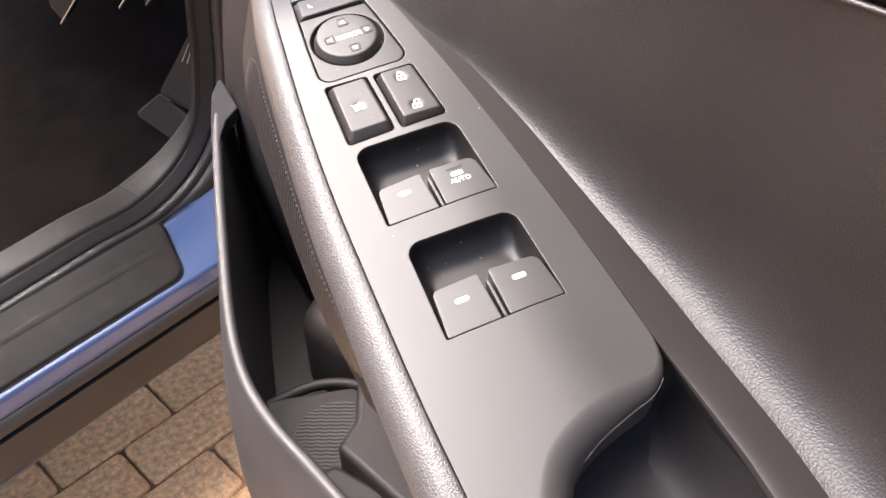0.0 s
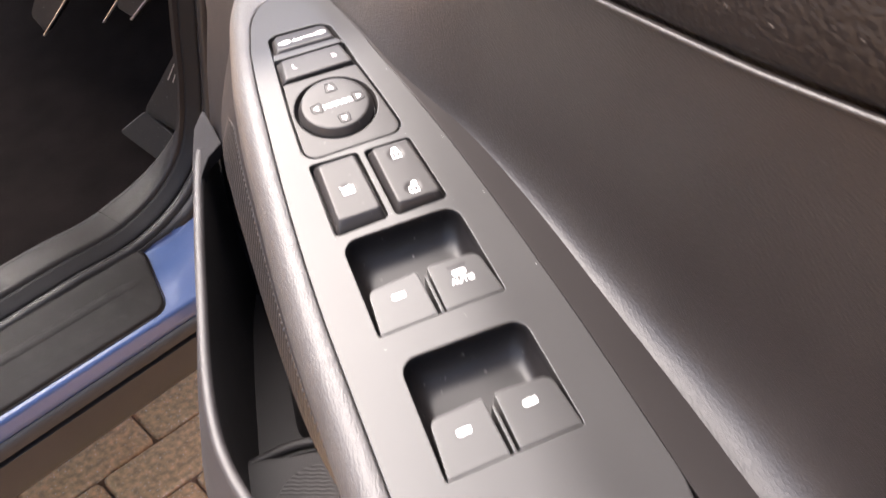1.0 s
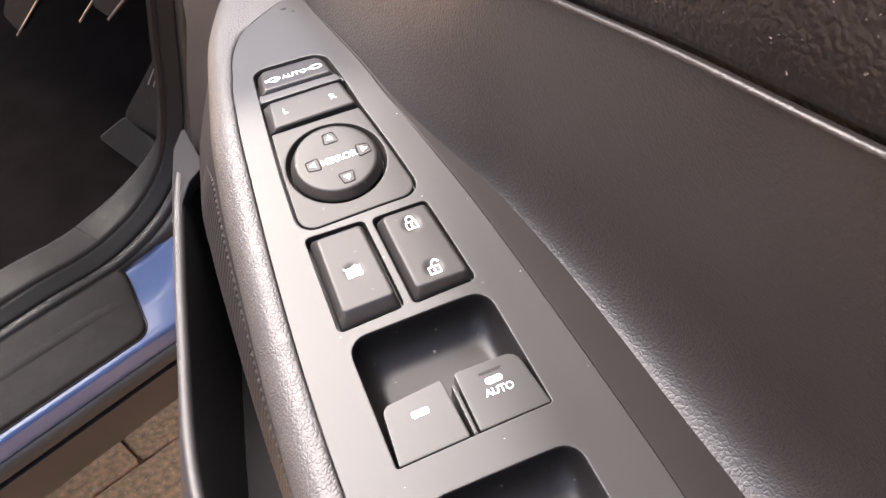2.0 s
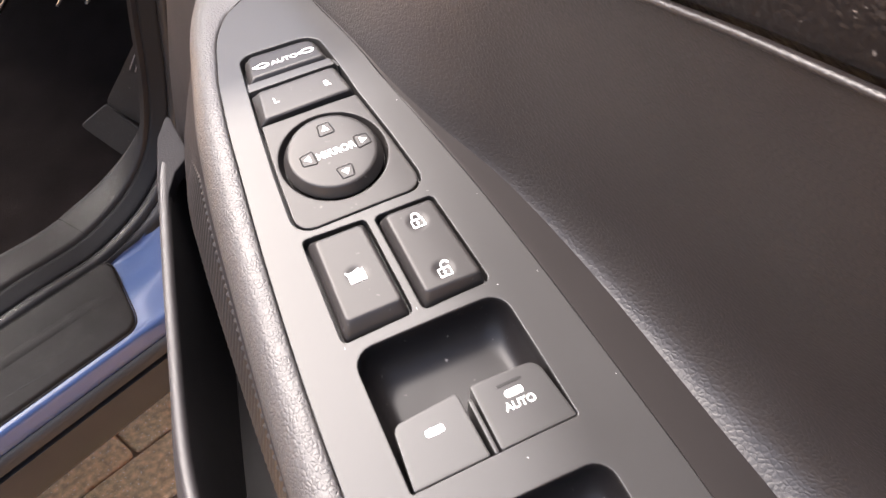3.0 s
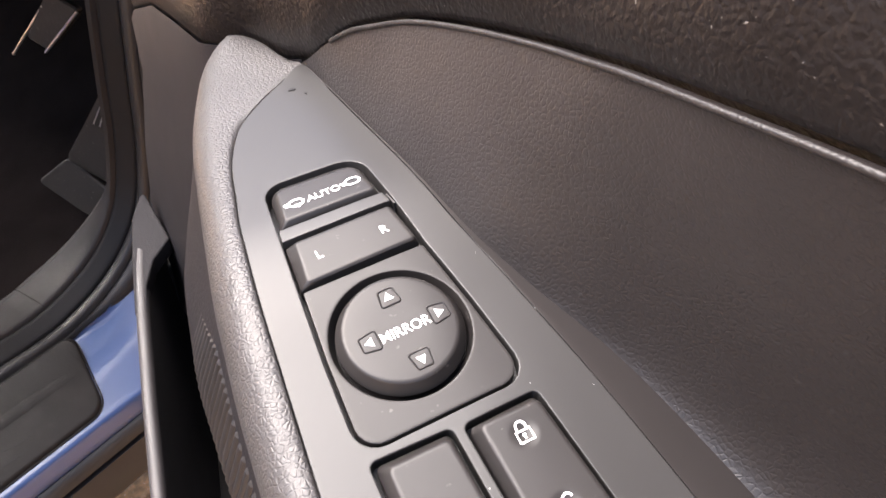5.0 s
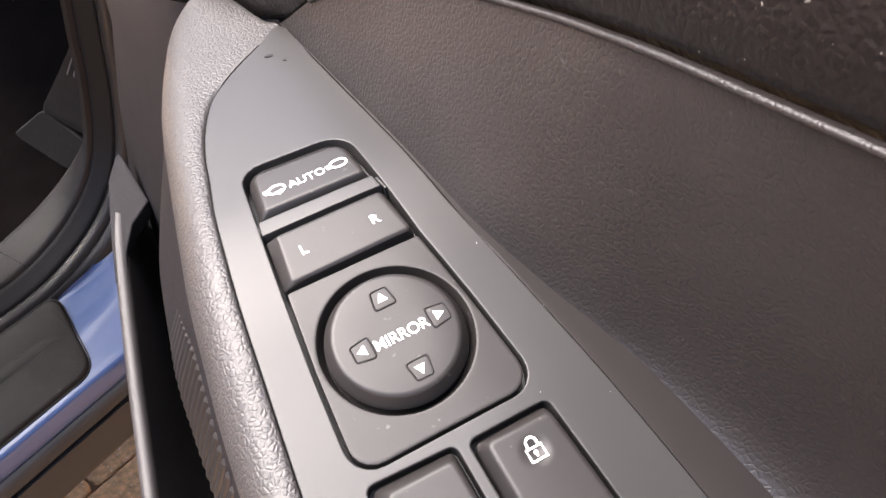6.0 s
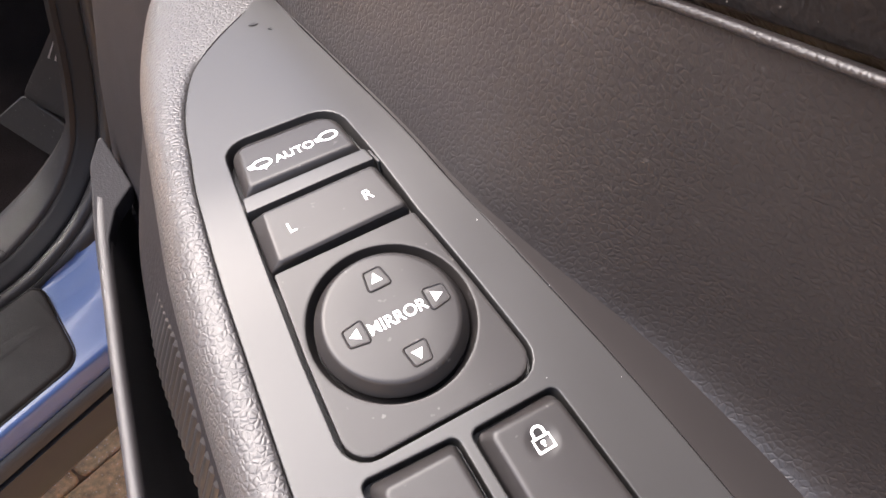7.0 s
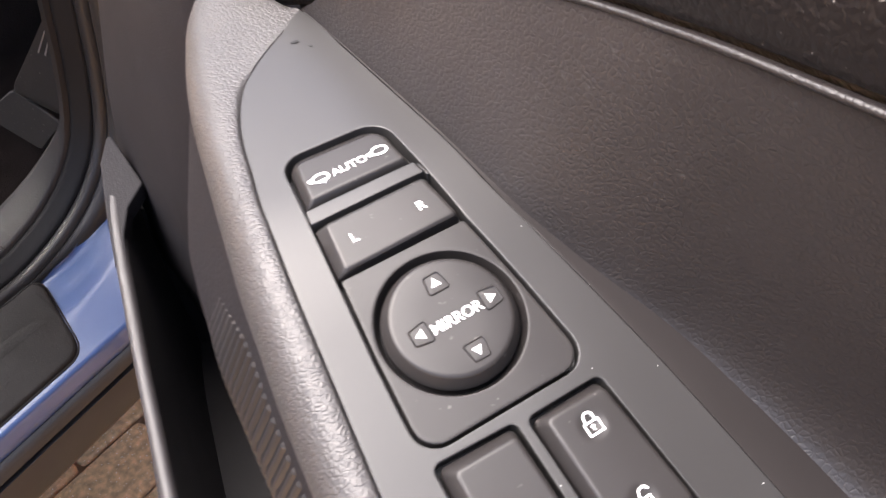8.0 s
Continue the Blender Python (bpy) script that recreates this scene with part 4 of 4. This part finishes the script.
# joint between two pieces of the kick trim
bm = bmesh.new()
rows = []
for i in (JOINT_AT, JOINT_AT + 1):
    p, t = opening[i], (opening[i + 1] - opening[i - 1]).normalized()
    slim = lerp(p.y, [0.386, 0.47], [1.0, 0.15])
    rows.append([Vector((p.x - t.y * (a + 0.0004), 0.809 + (b - 0.809) * slim, p.y + t.x * (a + 0.0004))) for a, b in ((0.0135, 0.809), (0.0155, 0.813), (0.0165, 0.845), (0.0145, 0.8535))])
sheet(bm, [rows[0], [a.lerp(b, 0.05) for a, b in zip(*rows)]])
part("trim_joint", bm, CARPET, car)
sweep("pillar", [(-0.039, 0.762), (-0.07, 0.755), (-0.12, 0.75), (-0.2, 0.75)], PAINT)
# footwell
bm = bmesh.new()
sheet(bm, [[Vector((q, b, z + 0.004 * math.sin(9 * q + 14 * b))) for b in np.linspace(0.84, 2.1, 20)] for q, z in ((-1.3, 0.29), (-0.2, 0.28), (0.3, 0.275), (0.5, 0.275), (0.62, 0.29), (0.75, 0.34), (0.95, 0.5), (1.0, 0.62), (1.0, 1.0))])
part("carpet", bm, CARPET, car, "black footwell carpet", 60)
bm = bmesh.new()
sheet(bm, [[Vector((q, b, z)) for b in (0.80, 1.4, 2.1)] for q, z in ((0.45, 0.86), (0.50, 0.74), (0.62, 0.70), (1.0, 0.70))])
part("dashboard", bm, CARD, car)
bm = bmesh.new()
sheet(bm, [[Vector((q, b, z)) for b, z in ((0.80, 1.12), (0.88, 1.34), (1.02, 1.45), (1.5, 1.52), (2.2, 1.4), (2.35, 0.9), (2.3, 0.3))] for q in (-1.3, -0.4, 0.08)])
part("roof", bm, OUTSIDE, car)
for b in (0.93, 2.1):
    bm = bmesh.new()
    tube(bm, [Vector((0.78, b - 0.03, 0.93)), Vector((0.45, b, 1.2)), Vector((0.06, b + 0.05, 1.42))], 0.035, 10)
    part("windscreen_pillar", bm, OUTSIDE, car)
bm = bmesh.new()
rows = strip(bm, [[Vector((q, b, z + d)) for q, b, z in ((0.78, 0.95, 0.93), (0.08, 1.02, 1.43), (0.08, 2.05, 1.43), (0.78, 2.1, 0.93))] for d in (0.0, 0.005)])
bm.faces.new(rows[0]), bm.faces.new(rows[1])
part("windscreen", bm, CLEAR, car).visible_shadow = False
bm = bmesh.new()
sheet(bm, [[Vector((q, b, z)) for b, z in ((0.75, 0.23), (0.72, 0.6), (0.74, 0.95), (0.84, 1.26))] for q in (-2.6, -1.9, -1.22)])
part("rear_quarter", bm, OUTSIDE, car)

# pedals
def pedal_plate(name, root, corners, thick, mat, rib=0):
    """A padded plate on four corners given along the car, across and up."""
    p = [Vector(c) for c in corners]
    nrm = (p[1] - p[0]).cross(p[3] - p[0]).normalized()
    bm = bmesh.new()
    loop = rounded([(0, 0), (1, 0), (1, 1), (0, 1)], 0.12, 5, 4)
    at = lambda x, y, h: p[0].lerp(p[1], x).lerp(p[3].lerp(p[2], x), y) + nrm * h
    rings = [[at(x, y, -thick) for x, y in loop], [at(x, y, -0.002) for x, y in loop], [at(x, y, 0) for x, y in inset(loop, 0.03)], [at(x, y, 0.0) for x, y in inset(loop, 0.08)]]
    rows = strip(bm, rings)
    fill(bm, rows[-1]), fill(bm, rows[0])
    part(name, bm, mat, root)
    for k in range(rib):
        x = 0.3 + 0.4 * k / max(1, rib - 1)
        bm = bmesh.new()
        rows = strip(bm, [[at(x + a, y, h) for a in (-0.025, 0.025)] for y, h in ((0.5, -0.001), (0.52, 0.0015), (0.9, 0.0015), (0.92, -0.001))], closed=False)
        part("grip_rib", bm, STEEL, root, "worn bright grip rib")


def pedal_pad(name, corners, thick, mat, label, rib=0):
    root = thing(name, label, "pedal", CAR)
    pedal_plate("pad", root, corners, thick, mat, rib)
    return root


accelerator = pedal_pad("accelerator_pedal", [(0.620, 0.994, 0.406), (0.620, 0.915, 0.398), (0.642, 0.868, 0.546), (0.642, 0.895, 0.538)], 0.010, PEDAL, "worn black organ-type accelerator pedal above the carpet", 3)
pedal_plate("foot_block", accelerator, [(0.612, 1.060, 0.353), (0.612, 0.968, 0.332), (0.628, 0.932, 0.376), (0.628, 1.000, 0.403)], 0.014, PEDAL)
brake = pedal_pad("brake_pedal", [(0.672, 1.337, 0.446), (0.672, 1.306, 0.423), (0.690, 1.205, 0.522), (0.690, 1.275, 0.545)], 0.010, PEDAL, "black brake pedal with a worn steel edge")
clutch = pedal_pad("clutch_pedal", [(0.672, 1.078, 0.527), (0.672, 1.043, 0.519), (0.690, 0.985, 0.578), (0.690, 1.035, 0.590)], 0.010, PEDAL, "black pedal with worn steel edges")
for root, c, d in ((brake, (0.669, 1.305, 0.421), (0.687, 1.203, 0.522)), (clutch, (0.669, 1.041, 0.518), (0.687, 0.983, 0.577)), (clutch, (0.676, 1.125, 0.490), (0.686, 1.045, 0.570))):
    bm = bmesh.new()
    tube(bm, [Vector(c), Vector(d)], 0.0018)
    part("edge", bm, STEEL, root, "worn bright steel edge")
for root, c, d in ((brake, (0.70, 1.27, 0.49), (0.78, 1.20, 0.86)), (clutch, (0.70, 1.07, 0.53), (0.78, 1.00, 0.86))):
    bm = bmesh.new()
    tube(bm, [Vector(c), Vector(d)], 0.010, 10, 0.6)
    part("arm", bm, RUBBER, root)

# ---- plain wall before the car, unseen: added to close the place and darken reflections ----
blocker = thing("unseen_wall", "unseen plain brick wall, added to darken the panel's reflections", "wall", CAR, "structure")
bm = bmesh.new()
strip(bm, [[Vector((q, b, z)) for q, b in ((2.3, -4.0), (2.5, -4.0), (2.5, 1.1), (2.3, 1.1))] for z in (GROUND, 5.0)])
bmesh.ops.holes_fill(bm, edges=bm.edges)
part("wall", bm, WALL, blocker)

# ---- block paving ----
ground = thing("ground", "sandy bedding under buff block paving", "ground", None, "structure")
bm = bmesh.new()
sheet(bm, [[Vector((x, y, GROUND - 0.008)) for y in (-60, -6, 0, 6, 60)] for x in (-60, -6, 0, 6, 60)])
part("bed", bm, JOINT, ground)
paving = thing("pavement", "buff concrete block paving with sandy joints", "paving", None, "structure")
BL, BW, JT = 0.196, 0.098, 0.0042
LD = Vector((0.68, 0.733, 0)).normalized()
SD = Vector((-0.733, 0.68, 0)).normalized()
ORIGIN = Vector((-0.446, 0.703, GROUND))
bm = bmesh.new()
loop = rounded([(0, 0), (BL - JT, 0), (BL - JT, BW - JT), (0, BW - JT)], 0.004, 3, 1)
rows = strip(bm, [[Vector((x, y, -0.05)) for x, y in loop], [Vector((x, y, -0.005)) for x, y in loop], [Vector((x, y, -0.001)) for x, y in inset(loop, 0.003)], [Vector((x, y, 0)) for x, y in inset(loop, 0.006)]])
bm.faces.new(rows[-1])
brick = part("brick", bm, BRICK, paving, "", 40)
rng = random.Random(4)
turn = Matrix((LD, SD, Vector((0, 0, 1)))).transposed().to_4x4()
spare, first = [], True
for r in range(-40, 41):
    for c in range(-22, 22):
        at = ORIGIN + SD * (r * BW + JT / 2) + LD * ((c + (0.5 if r % 2 else 0.0)) * BL + JT / 2) + Vector((0, 0, rng.uniform(-0.0015, 0.001)))
        m = Matrix.Translation(at) @ turn @ pose(0, 0, 0, rng.uniform(-0.4, 0.4), rng.uniform(-0.4, 0.4), 0)
        if -10 <= r <= 9 and -7 <= c <= 7:
            ob = brick if first else new("brick", brick.data)
            first = False
            ob.parent, ob.matrix_basis = paving, m
        else:
            spare.append(m)
verts, faces = [], []
for m in spare:
    k = len(verts)
    verts += [m @ Vector((x, y, z)) for d, z in ((0.0, -0.006), (0.004, 0.0)) for x, y in ((d, d), (BL - JT - d, d), (BL - JT - d, BW - JT - d), (d, BW - JT - d))]
    faces += [(k + 4, k + 5, k + 6, k + 7)] + [(k + a, k + (a + 1) % 4, k + 4 + (a + 1) % 4, k + 4 + a) for a in range(4)]
me = bpy.data.meshes.new("far_bricks")
me.from_pydata(verts, [], faces)
me.materials.append(BRICK)
far = tagged(new("far_bricks", me), kind="stuff")
far.parent = paving
